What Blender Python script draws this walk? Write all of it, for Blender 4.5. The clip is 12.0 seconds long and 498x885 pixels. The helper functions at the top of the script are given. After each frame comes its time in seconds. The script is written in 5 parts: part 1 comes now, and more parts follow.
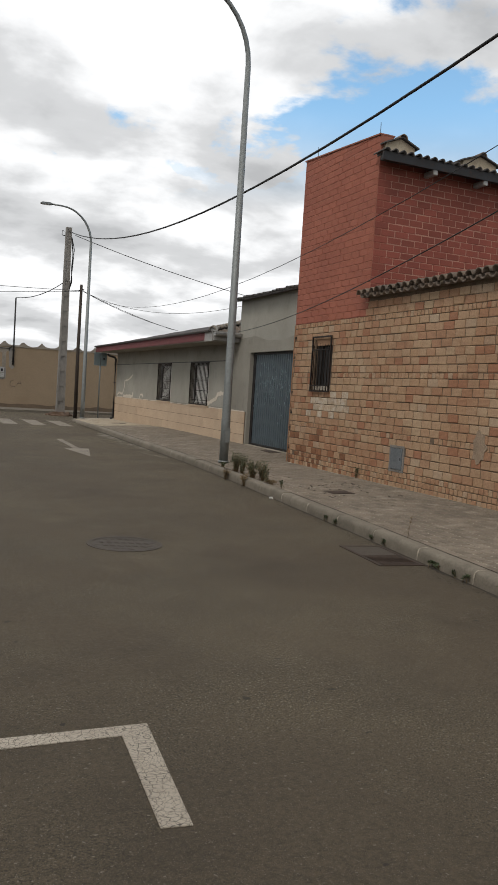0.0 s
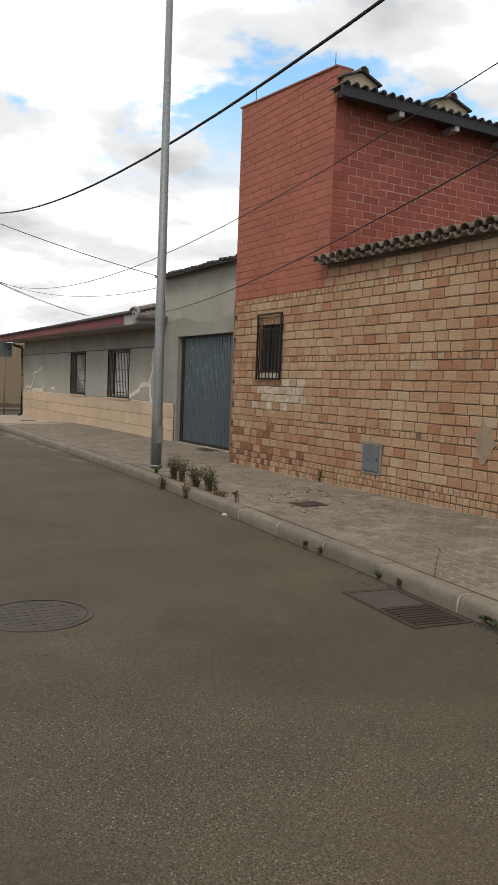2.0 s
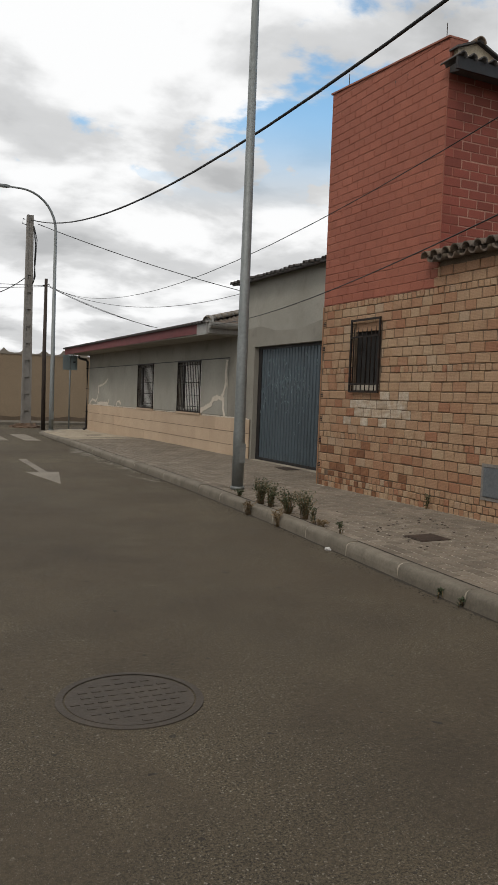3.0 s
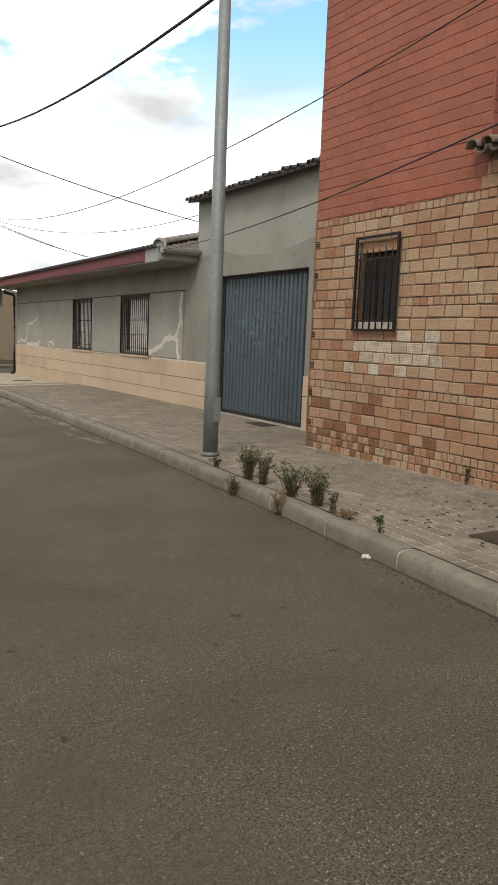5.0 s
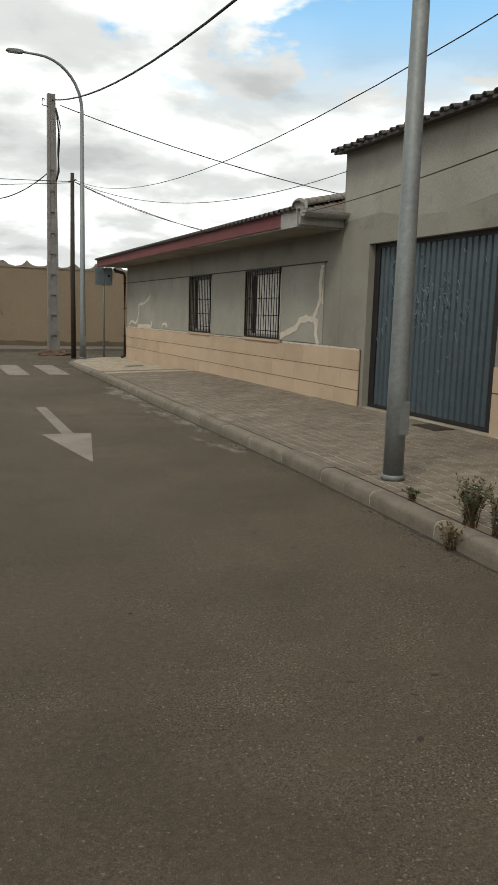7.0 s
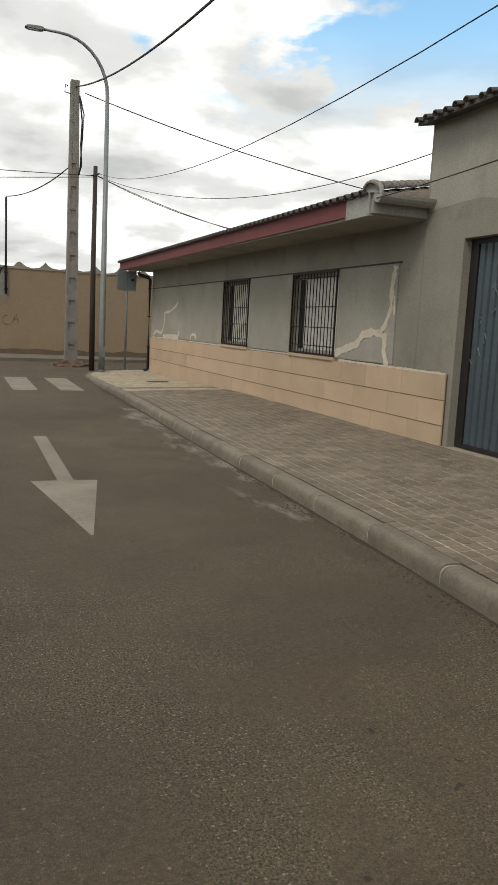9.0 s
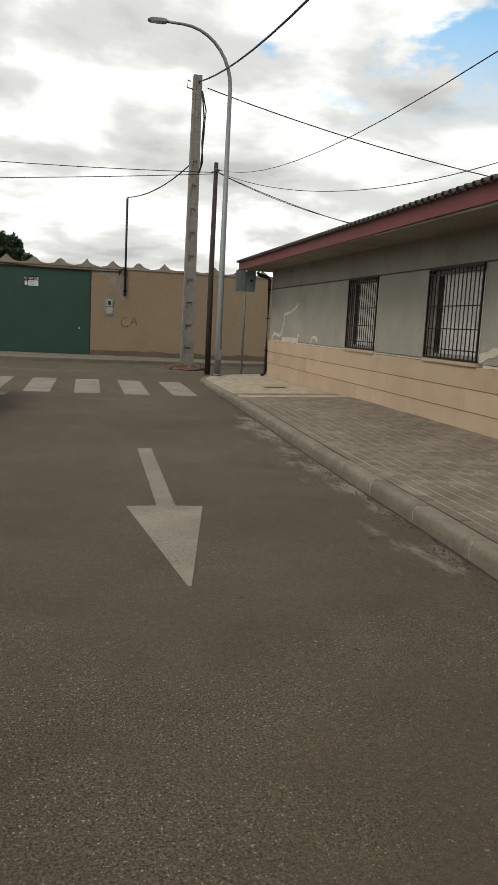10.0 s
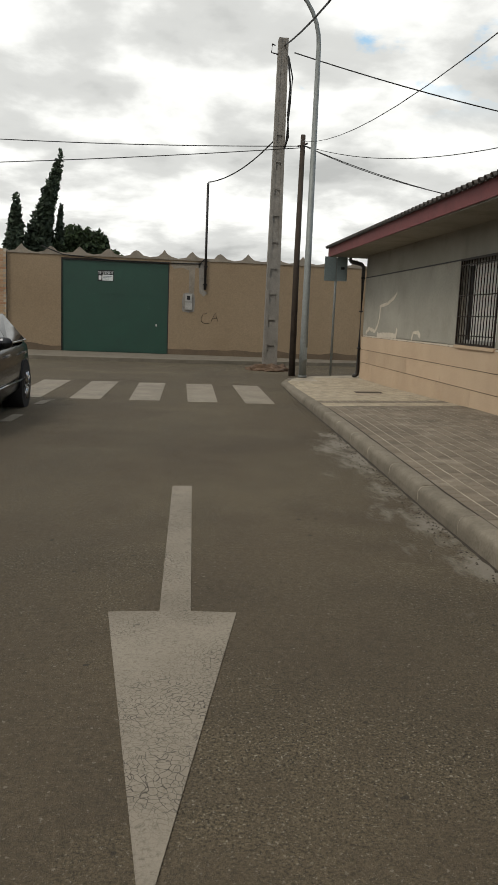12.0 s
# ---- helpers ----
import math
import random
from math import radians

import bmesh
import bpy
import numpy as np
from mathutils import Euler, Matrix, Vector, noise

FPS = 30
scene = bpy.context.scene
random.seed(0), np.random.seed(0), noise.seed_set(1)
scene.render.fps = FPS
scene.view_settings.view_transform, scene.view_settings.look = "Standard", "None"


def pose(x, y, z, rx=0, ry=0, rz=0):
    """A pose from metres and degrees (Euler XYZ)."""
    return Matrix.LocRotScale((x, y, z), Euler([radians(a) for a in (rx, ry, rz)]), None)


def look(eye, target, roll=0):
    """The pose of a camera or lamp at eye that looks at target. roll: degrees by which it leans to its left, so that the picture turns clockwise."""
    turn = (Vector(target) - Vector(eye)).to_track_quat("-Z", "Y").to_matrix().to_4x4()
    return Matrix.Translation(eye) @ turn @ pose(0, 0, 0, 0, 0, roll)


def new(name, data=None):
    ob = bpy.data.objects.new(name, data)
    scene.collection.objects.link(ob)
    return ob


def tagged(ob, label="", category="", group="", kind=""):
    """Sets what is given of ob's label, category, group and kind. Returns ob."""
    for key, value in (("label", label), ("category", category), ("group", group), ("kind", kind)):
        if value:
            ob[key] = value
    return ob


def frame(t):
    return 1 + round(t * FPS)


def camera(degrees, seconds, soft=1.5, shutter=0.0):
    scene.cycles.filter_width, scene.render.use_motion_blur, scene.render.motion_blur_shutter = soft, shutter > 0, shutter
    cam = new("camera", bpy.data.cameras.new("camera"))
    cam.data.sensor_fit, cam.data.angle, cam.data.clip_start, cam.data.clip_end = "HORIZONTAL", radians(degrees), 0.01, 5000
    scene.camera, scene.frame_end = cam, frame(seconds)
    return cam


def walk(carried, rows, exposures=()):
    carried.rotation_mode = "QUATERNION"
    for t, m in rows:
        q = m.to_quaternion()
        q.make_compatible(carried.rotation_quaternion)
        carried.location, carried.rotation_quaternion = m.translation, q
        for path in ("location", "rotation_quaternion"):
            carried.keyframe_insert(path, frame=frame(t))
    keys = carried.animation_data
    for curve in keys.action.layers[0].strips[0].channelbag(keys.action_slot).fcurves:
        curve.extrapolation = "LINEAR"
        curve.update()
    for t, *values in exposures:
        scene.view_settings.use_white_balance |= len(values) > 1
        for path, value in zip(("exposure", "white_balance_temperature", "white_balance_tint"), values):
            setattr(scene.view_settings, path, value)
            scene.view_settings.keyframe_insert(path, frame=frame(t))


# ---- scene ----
cam = camera(35.4, 12.0)
PATH = [
    (0, (0.489, 0.376, 1.598), (1.339, 2.336, 1.465), 3.7),
    (0.5, (0.656, 1.011, 1.594), (1.568, 2.943, 1.489), 4.8),
    (1, (0.856, 1.595, 1.599), (1.941, 3.437, 1.503), 3.3),
    (1.5, (0.995, 2.253, 1.577), (1.938, 4.171, 1.469), 3.4),
    (2, (1.156, 2.835, 1.593), (2.212, 4.69, 1.441), 2.2),
    (2.5, (1.217, 3.571, 1.579), (2.11, 5.511, 1.447), 1.9),
    (3, (1.321, 4.22, 1.574), (2.239, 6.15, 1.453), 2.2),
    (3.2, (1.412, 4.511, 1.587), (2.364, 6.424, 1.47), 1.6),
    (4.8, (1.933, 6.571, 1.56), (2.981, 8.418, 1.298), 1.6),
    (5, (2.017, 6.846, 1.561), (3.09, 8.677, 1.285), 2.3),
    (5.5, (2.151, 7.499, 1.55), (3.233, 9.307, 1.181), 3.7),
    (6, (2.292, 8.092, 1.561), (3.379, 9.892, 1.163), 4.1),
    (6.5, (2.355, 8.747, 1.578), (3.362, 10.595, 1.192), 2.5),
    (7, (2.455, 9.346, 1.581), (3.281, 11.29, 1.238), 1.7),
    (7.2, (2.509, 9.618, 1.552), (3.229, 11.605, 1.211), 1.3),
    (8.8, (3.067, 11.675, 1.562), (3.923, 13.613, 1.257), 3.3),
    (9, (3.133, 11.958, 1.563), (3.905, 13.929, 1.248), 2.9),
    (9.5, (3.257, 12.564, 1.548), (3.97, 14.559, 1.24), 2.4),
    (10, (3.442, 13.205, 1.52), (3.912, 15.268, 1.199), 3.0),
    (10.5, (3.667, 13.796, 1.525), (4.177, 15.852, 1.214), 3.0),
    (11, (3.89, 14.487, 1.491), (4.401, 16.545, 1.203), 3.2),
    (11.5, (4.058, 15.108, 1.48), (4.561, 17.163, 1.161), 2.8),
    (12, (4.155, 15.786, 1.453), (4.369, 17.889, 1.114), 2.3),
]
walk(cam, [(t, look(eye, target, roll)) for t, eye, target, roll in PATH],
     exposures=[(0, 0.02, 6500, 10), (0.5, -0.2, 6500, 10), (1, 0.08, 6550, 9), (1.5, 0.0, 6550, 9), (2, 0.32, 6550, 10), (2.5, -0.16, 6550, 9), (3.2, 0.02, 6550, 10), (4.8, 0.53, 6600, 9), (5, 0.56, 6600, 9), (5.5, 0.94, 6600, 7), (6, 0.88, 6600, 8), (6.5, 0.52, 6600, 5), (7.2, 0.14, 6600, 6), (8.8, 0.28, 6750, 7), (9.5, 0.07, 6750, 7), (10, 0.12, 6750, 7), (10.5, 0.02, 6750, 7), (11, -0.02, 6750, 7), (11.5, 0.18, 6750, 8), (12, 0.07, 6750, 7)])
CLOUD_OFFSET = (0.35, 0.9, 0.0)

# ---- world, sun ----
world = bpy.data.worlds.new("sky_world")
scene.world = world
world.use_nodes = True
wt = world.node_tree
wt.nodes.clear()


def wn(kind, **props):
    n = wt.nodes.new(kind)
    for k, v in props.items():
        n.inputs[k].default_value = v
    return n


def wmath(op, a, b=None, clamp=False):
    n = wt.nodes.new("ShaderNodeMath")
    n.operation, n.use_clamp = op, clamp
    for i, v in enumerate((a, b)):
        if v is None:
            continue
        if isinstance(v, (int, float)):
            n.inputs[i].default_value = v
        else:
            wt.links.new(v, n.inputs[i])
    return n.outputs[0]


def wramp(fac, stops):
    n = wt.nodes.new("ShaderNodeValToRGB")
    n.color_ramp.interpolation = "EASE"
    while len(n.color_ramp.elements) < len(stops):
        n.color_ramp.elements.new(0.5)
    for e, (p, c) in zip(n.color_ramp.elements, stops):
        e.position, e.color = p, (*c, 1)
    wt.links.new(fac, n.inputs[0])
    return n.outputs[0]


SUN_ELEVATION, SUN_AZIMUTH = radians(50), radians(232)
nishita = wt.nodes.new("ShaderNodeTexSky")
nishita.sky_type, nishita.sun_disc = "NISHITA", False
nishita.sun_elevation, nishita.sun_rotation = SUN_ELEVATION, SUN_AZIMUTH
nishita.dust_density, nishita.air_density = 0.6, 1.0
geo = wt.nodes.new("ShaderNodeTexCoord")
sep = wt.nodes.new("ShaderNodeSeparateXYZ")
wt.links.new(geo.outputs["Generated"], sep.inputs[0])
up = wmath("MAXIMUM", sep.outputs[2], 0.0)
den = wmath("ADD", up, 0.22)
comb = wt.nodes.new("ShaderNodeCombineXYZ")
wt.links.new(wmath("DIVIDE", sep.outputs[0], den), comb.inputs[0])
wt.links.new(wmath("DIVIDE", sep.outputs[1], den), comb.inputs[1])


def cloud_noise(offset, scale, detail, rough):
    m = wn("ShaderNodeMapping")
    m.inputs["Location"].default_value = offset
    wt.links.new(comb.outputs[0], m.inputs[0])
    n = wn("ShaderNodeTexNoise", Scale=scale, Detail=detail, Roughness=rough)
    n.inputs["Distortion"].default_value = 0.15
    wt.links.new(m.outputs[0], n.inputs["Vector"])
    return n.outputs[0]


thin = wmath("MULTIPLY", wmath("SUBTRACT", wt.nodes["Combine XYZ"].inputs[0].links[0].from_socket, 0.52), 0.6)
thin = wmath("MINIMUM", wmath("MAXIMUM", thin, -0.3), 0.13)
cover = wramp(wmath("SUBTRACT", cloud_noise(CLOUD_OFFSET, 2.3, 10, 0.56), thin), [(0.37, (0, 0, 0)), (0.45, (1, 1, 1))])
near_horizon = wramp(up, [(0.22, (1, 1, 1)), (0.35, (0, 0, 0))])
cover = wmath("MAXIMUM", cover, near_horizon)
shade = wramp(cloud_noise((3.1, 1.7, 0), 2.1, 8, 0.52), [(0.33, (5.0, 5.1, 5.2)), (0.45, (6.8, 6.9, 7.0)), (0.58, (10.2, 10.3, 10.4))])
clear = wt.nodes.new("ShaderNodeMix")
clear.data_type = "RGBA"
clear.blend_type = "MULTIPLY"
clear.inputs["Factor"].default_value = 1
wt.links.new(nishita.outputs[0], clear.inputs["A"])
clear.inputs["B"].default_value = (1.75, 2.1, 2.0, 1)
mixed = wt.nodes.new("ShaderNodeMix")
mixed.data_type = "RGBA"
wt.links.new(cover, mixed.inputs["Factor"])
wt.links.new(clear.outputs["Result"], mixed.inputs["A"])
wt.links.new(shade, mixed.inputs["B"])
back = wn("ShaderNodeBackground", Strength=0.1)
wt.links.new(mixed.outputs["Result"], back.inputs[0])
outw = wt.nodes.new("ShaderNodeOutputWorld")
wt.links.new(back.outputs[0], outw.inputs[0])

sun_data = bpy.data.lights.new("sun", "SUN")
sun_data.energy, sun_data.angle, sun_data.color = 1.3, radians(16), (1.0, 0.95, 0.88)
sun = new("sun", sun_data)
sun_dir = Vector((math.sin(SUN_AZIMUTH) * math.cos(SUN_ELEVATION), math.cos(SUN_AZIMUTH) * math.cos(SUN_ELEVATION), math.sin(SUN_ELEVATION)))
sun.matrix_world = look(sun_dir * 60, (0, 0, 0))


# ---- materials ----
def material(name, base, second=None, stain=None, rough=0.85, metal=0.0, grain=40.0, blotch=1.2, bump=0.25, vary="", vary_amount=0.0,
             groove=0.0, stain_amount=0.5, spec=0.3, palette=None, speck=None):
    """Noise at two scales between base and second, stains of a third colour, and grain relief. vary: object or island."""
    m = bpy.data.materials.new(name)
    m.use_nodes = True
    t = m.node_tree
    b = t.nodes["Principled BSDF"]
    pos = t.nodes.new("ShaderNodeNewGeometry")
    b.inputs["Roughness"].default_value, b.inputs["Metallic"].default_value = rough, metal
    b.inputs["Specular IOR Level"].default_value = spec

    def noise_tex(scale, detail=6, rgh=0.6):
        n = t.nodes.new("ShaderNodeTexNoise")
        n.inputs["Scale"].default_value, n.inputs["Detail"].default_value, n.inputs["Roughness"].default_value = scale, detail, rgh
        t.links.new(pos.outputs["Position"], n.inputs["Vector"])
        return n.outputs[0]

    def ramp(fac, a, z):
        n = t.nodes.new("ShaderNodeMapRange")
        n.inputs["From Min"].default_value, n.inputs["From Max"].default_value = a, z
        t.links.new(fac, n.inputs["Value"])
        return n.outputs[0]

    def mix(fac, a, c, blend="MIX"):
        n = t.nodes.new("ShaderNodeMix")
        n.data_type, n.blend_type = "RGBA", blend
        for v, s in ((fac, "Factor"), (a, "A"), (c, "B")):
            if isinstance(v, (int, float)):
                n.inputs[s].default_value = v
            elif isinstance(v, tuple):
                n.inputs[s].default_value = (*v, 1)
            else:
                t.links.new(v, n.inputs[s])
        return n.outputs["Result"]

    second = second or tuple(c * 0.78 for c in base)
    if vary == "object":
        rnd = t.nodes.new("ShaderNodeObjectInfo").outputs["Random"]
    elif vary == "island":
        rnd = pos.outputs["Random Per Island"]
    else:
        rnd = None
    col = base
    if palette and rnd:
        r = t.nodes.new("ShaderNodeValToRGB")
        r.color_ramp.interpolation = "CONSTANT"
        while len(r.color_ramp.elements) < len(palette):
            r.color_ramp.elements.new(0.5)
        for e, (p, c) in zip(r.color_ramp.elements, palette):
            e.position, e.color = p, (*c, 1)
        t.links.new(rnd, r.inputs[0])
        col = r.outputs[0]
        col = mix(ramp(noise_tex(blotch), 0.35, 0.7), col, mix(0.45, col, second))
    else:
        col = mix(ramp(noise_tex(blotch), 0.35, 0.68), base, second)
        if rnd and vary_amount:
            hsv = t.nodes.new("ShaderNodeHueSaturation")
            t.links.new(col, hsv.inputs["Color"])
            mr = t.nodes.new("ShaderNodeMapRange")
            mr.inputs["To Min"].default_value, mr.inputs["To Max"].default_value = 1 - vary_amount, 1 + vary_amount
            t.links.new(rnd, mr.inputs["Value"])
            t.links.new(mr.outputs[0], hsv.inputs["Value"])
            col = hsv.outputs[0]
    fine = noise_tex(grain, 4, 0.7)
    col = mix(ramp(fine, 0.3, 0.75), col, mix(0.35, col, (0.02, 0.02, 0.02)))
    if speck:
        col = mix(ramp(noise_tex(grain * 2.3, 2, 0.5), 0.64, 0.70), col, speck)
    if stain:
        st = ramp(noise_tex(blotch * 2.7, 8, 0.65), 0.54, 0.72)
        n = t.nodes.new("ShaderNodeMath")
        n.operation = "MULTIPLY"
        n.inputs[1].default_value = stain_amount
        t.links.new(st, n.inputs[0])
        col = mix(n.outputs[0], col, stain)
    height = fine
    if groove:
        w = t.nodes.new("ShaderNodeTexWave")
        w.bands_direction = "Z"
        w.inputs["Scale"].default_value = groove
        w.inputs["Distortion"].default_value = 0.6
        t.links.new(pos.outputs["Position"], w.inputs["Vector"])
        col = mix(ramp(w.outputs["Fac"], 0.55, 1.0), col, mix(0.06, col, (0.10, 0.05, 0.03)))
        height = w.outputs["Fac"]
    t.links.new(col, b.inputs["Base Color"])
    if bump:
        bm_ = t.nodes.new("ShaderNodeBump")
        bm_.inputs["Strength"].default_value, bm_.inputs["Distance"].default_value = bump, 0.012
        t.links.new(height, bm_.inputs["Height"])
        t.links.new(bm_.outputs[0], b.inputs["Normal"])
    return m


BROWN = [(0, (0.45, 0.294, 0.174)), (0.14, (0.47, 0.319, 0.196)), (0.28, (0.43, 0.258, 0.153)), (0.40, (0.48, 0.345, 0.218)), (0.52, (0.41, 0.232, 0.136)),
         (0.62, (0.46, 0.309, 0.191)), (0.76, (0.44, 0.278, 0.169)), (0.88, (0.37, 0.180, 0.104)), (0.94, (0.48, 0.360, 0.245))]
M = {}


def nodes_of(name, rough, spec=0.3):
    m = bpy.data.materials.new(name)
    m.use_nodes = True
    t = m.node_tree
    b = t.nodes["Principled BSDF"]
    b.inputs["Roughness"].default_value, b.inputs["Specular IOR Level"].default_value = rough, spec
    pos = t.nodes.new("ShaderNodeNewGeometry").outputs["Position"]

    def tex(scale, detail=5, rgh=0.6, warp=0.0):
        n = t.nodes.new("ShaderNodeTexNoise")
        n.inputs["Scale"].default_value, n.inputs["Detail"].default_value = scale, detail
        n.inputs["Roughness"].default_value, n.inputs["Distortion"].default_value = rgh, warp
        t.links.new(pos, n.inputs["Vector"])
        return n.outputs[0]

    def rng_(fac, a, z, lo=0.0, hi=1.0):
        n = t.nodes.new("ShaderNodeMapRange")
        for k, v in (("From Min", a), ("From Max", z), ("To Min", lo), ("To Max", hi)):
            n.inputs[k].default_value = v
        t.links.new(fac, n.inputs["Value"])
        return n.outputs[0]

    def mixed_(fac, a, c, blend="MIX"):
        n = t.nodes.new("ShaderNodeMix")
        n.data_type, n.blend_type = "RGBA", blend
        for v, k in ((fac, "Factor"), (a, "A"), (c, "B")):
            if isinstance(v, (int, float)):
                n.inputs[k].default_value = v
            elif isinstance(v, tuple):
                n.inputs[k].default_value = (*v, 1)
            else:
                t.links.new(v, n.inputs[k])
        return n.outputs["Result"]

    def calc(op, a, c):
        n = t.nodes.new("ShaderNodeMath")
        n.operation = op
        for i_, v in enumerate((a, c)):
            if isinstance(v, (int, float)):
                n.inputs[i_].default_value = v
            else:
                t.links.new(v, n.inputs[i_])
        return n.outputs[0]

    def finish(col, height, strength, distance=0.012):
        t.links.new(col, b.inputs["Base Color"])
        bp_ = t.nodes.new("ShaderNodeBump")
        bp_.inputs["Strength"].default_value, bp_.inputs["Distance"].default_value = strength, distance
        t.links.new(height, bp_.inputs["Height"])
        t.links.new(bp_.outputs[0], b.inputs["Normal"])
        return m

    return t, pos, tex, rng_, mixed_, calc, finish


def asphalt_material():
    t, pos, tex, rng_, mixed_, calc, finish = nodes_of("asphalt", 0.88)
    col = mixed_(rng_(tex(0.35, 4), 0.35, 0.65), (0.099, 0.079, 0.053), (0.075, 0.060, 0.041))
    col = mixed_(rng_(tex(1.1, 6, 0.65), 0.45, 0.75, 0, 0.6), col, (0.052, 0.042, 0.030))
    grit, fine = tex(95, 4, 0.75), tex(210, 2, 0.6)
    coarse = tex(30, 3, 0.65)
    col = mixed_(1.0, col, mixed_(rng_(coarse, 0.3, 0.7), (0.78, 0.78, 0.78), (1.22, 1.22, 1.22)), "MULTIPLY")
    gritty = mixed_(1.0, col, mixed_(rng_(grit, 0.36, 0.64), (0.18, 0.18, 0.18), (2.0, 2.0, 1.9)), "MULTIPLY")
    smooth = mixed_(1.0, col, mixed_(rng_(grit, 0.36, 0.64), (0.72, 0.70, 0.68), (1.16, 1.14, 1.10)), "MULTIPLY")
    worn = rng_(tex(0.55, 5, 0.62, 0.4), 0.42, 0.58)
    col = mixed_(worn, smooth, gritty)
    col = mixed_(rng_(tex(38, 2, 0.5), 0.68, 0.72, 0, 0.6), col, (0.24, 0.21, 0.17))
    col = mixed_(calc("MULTIPLY", rng_(tex(70, 2, 0.5), 0.64, 0.68, 0, 0.9), rng_(worn, 0.2, 1.0, 0.25, 1.0)), col, (0.30, 0.27, 0.215))
    col = mixed_(rng_(fine, 0.63, 0.70, 0, 0.7), col, (0.27, 0.24, 0.20))
    col = mixed_(rng_(tex(9.5, 2, 0.4), 0.735, 0.755, 0, 0.75), col, (0.028, 0.024, 0.02))
    # lime wash that has run along the kerb
    sp = t.nodes.new("ShaderNodeSeparateXYZ")
    t.links.new(pos, sp.inputs[0])
    off = calc("SUBTRACT", sp.outputs[0], calc("ADD", calc("MULTIPLY", sp.outputs[1], 0.031), 5.5))
    side = calc("MULTIPLY", rng_(off, -0.75, 0.0), rng_(sp.outputs[1], 14.5, 24.0))
    side = calc("MULTIPLY", side, rng_(sp.outputs[1], 26.3, 24.8))
    n = t.nodes.new("ShaderNodeTexNoise")
    mp = t.nodes.new("ShaderNodeMapping")
    mp.inputs["Scale"].default_value = (2.0, 0.75, 1)
    t.links.new(pos, mp.inputs[0])
    t.links.new(mp.outputs[0], n.inputs["Vector"])
    n.inputs["Scale"].default_value, n.inputs["Detail"].default_value, n.inputs["Roughness"].default_value = 1.6, 9, 0.68
    patch_ = rng_(calc("ADD", n.outputs[0], calc("MULTIPLY", side, 0.26)), 0.62, 0.75, 0, 0.7)
    col = mixed_(calc("MULTIPLY", patch_, rng_(side, 0.0, 0.2)), col, (0.26, 0.235, 0.20))
    return finish(col, calc("ADD", grit, calc("MULTIPLY", fine, 0.6)), 0.75)


def paint_material(name, level):
    t, pos, tex, rng_, mixed_, calc, finish = nodes_of(name, 0.8)
    col = mixed_(rng_(tex(1.6, 5), 0.35, 0.65), tuple(level * c for c in (0.265, 0.232, 0.186)), tuple(level * c for c in (0.20, 0.172, 0.136)))
    vo = t.nodes.new("ShaderNodeTexVoronoi")
    vo.feature = "DISTANCE_TO_EDGE"
    vo.inputs["Scale"].default_value = 46
    wob = t.nodes.new("ShaderNodeMix")
    wob.data_type = "VECTOR"
    nz = t.nodes.new("ShaderNodeTexNoise")
    nz.inputs["Scale"].default_value = 6
    t.links.new(pos, nz.inputs["Vector"])
    wob.inputs["Factor"].default_value = 0.12
    t.links.new(pos, wob.inputs["A"])
    t.links.new(nz.outputs["Color"], wob.inputs["B"])
    t.links.new(wob.outputs["Result"], vo.inputs["Vector"])
    crack = calc("MULTIPLY", rng_(vo.outputs["Distance"], 0.06, 0.01), rng_(tex(1.1, 3), 0.42, 0.6, 0.15, 1))
    col = mixed_(crack, col, (0.04, 0.034, 0.028))
    col = mixed_(rng_(tex(60, 4, 0.7), 0.52, 0.70, 0, 0.7), col, (0.11, 0.092, 0.072))
    return finish(col, tex(60, 4, 0.7), 0.4)


M["asphalt"], M["road_paint"], M["fresh_paint"] = asphalt_material(), paint_material("road_paint", 1.0), paint_material("fresh_road_paint", 1.6)
M["kerb"] = material("kerb_concrete", (0.225, 0.195, 0.152), (0.16, 0.138, 0.106), (0.10, 0.084, 0.064), grain=45, blotch=3.2, bump=0.35, stain_amount=0.6, vary="object", vary_amount=0.12)
PAVE = dict(grain=55, blotch=1.3, bump=0.4, stain_amount=0.45, vary_amount=0.16)
M["tile_o"] = material("pavement_tile", (0.225, 0.186, 0.142), (0.165, 0.135, 0.103), (0.38, 0.335, 0.27), vary="object", **PAVE)
M["tile_i"] = material("pavement_tile_run", (0.225, 0.186, 0.142), (0.165, 0.135, 0.103), (0.38, 0.335, 0.27), vary="island", **PAVE)
M["tile_beige"] = material("beige_tile", (0.45, 0.38, 0.28), (0.38, 0.32, 0.24), (0.24, 0.2, 0.15), vary="island", **PAVE)
M["joint"] = material("joint_mortar", (0.50, 0.44, 0.35), (0.28, 0.24, 0.185), grain=60, blotch=2, bump=0.3)
M["brick_o"] = material("hollow_brick", (0.45, 0.28, 0.15), (0.30, 0.14, 0.07), (0.20, 0.10, 0.06), vary="object", palette=BROWN, groove=17.0, blotch=0.8, bump=0.13, stain_amount=0.45)
M["brick_i"] = material("hollow_brick_run", (0.45, 0.28, 0.15), (0.30, 0.14, 0.07), (0.20, 0.10, 0.06), vary="island", palette=BROWN, groove=17.0, blotch=0.8, bump=0.13, stain_amount=0.45)
M["brick_white"] = material("limewashed_brick", (0.58, 0.50, 0.40), (0.45, 0.33, 0.22), (0.3, 0.18, 0.1), vary="object", vary_amount=0.1, grain=40, blotch=8, groove=17.0, bump=0.2)
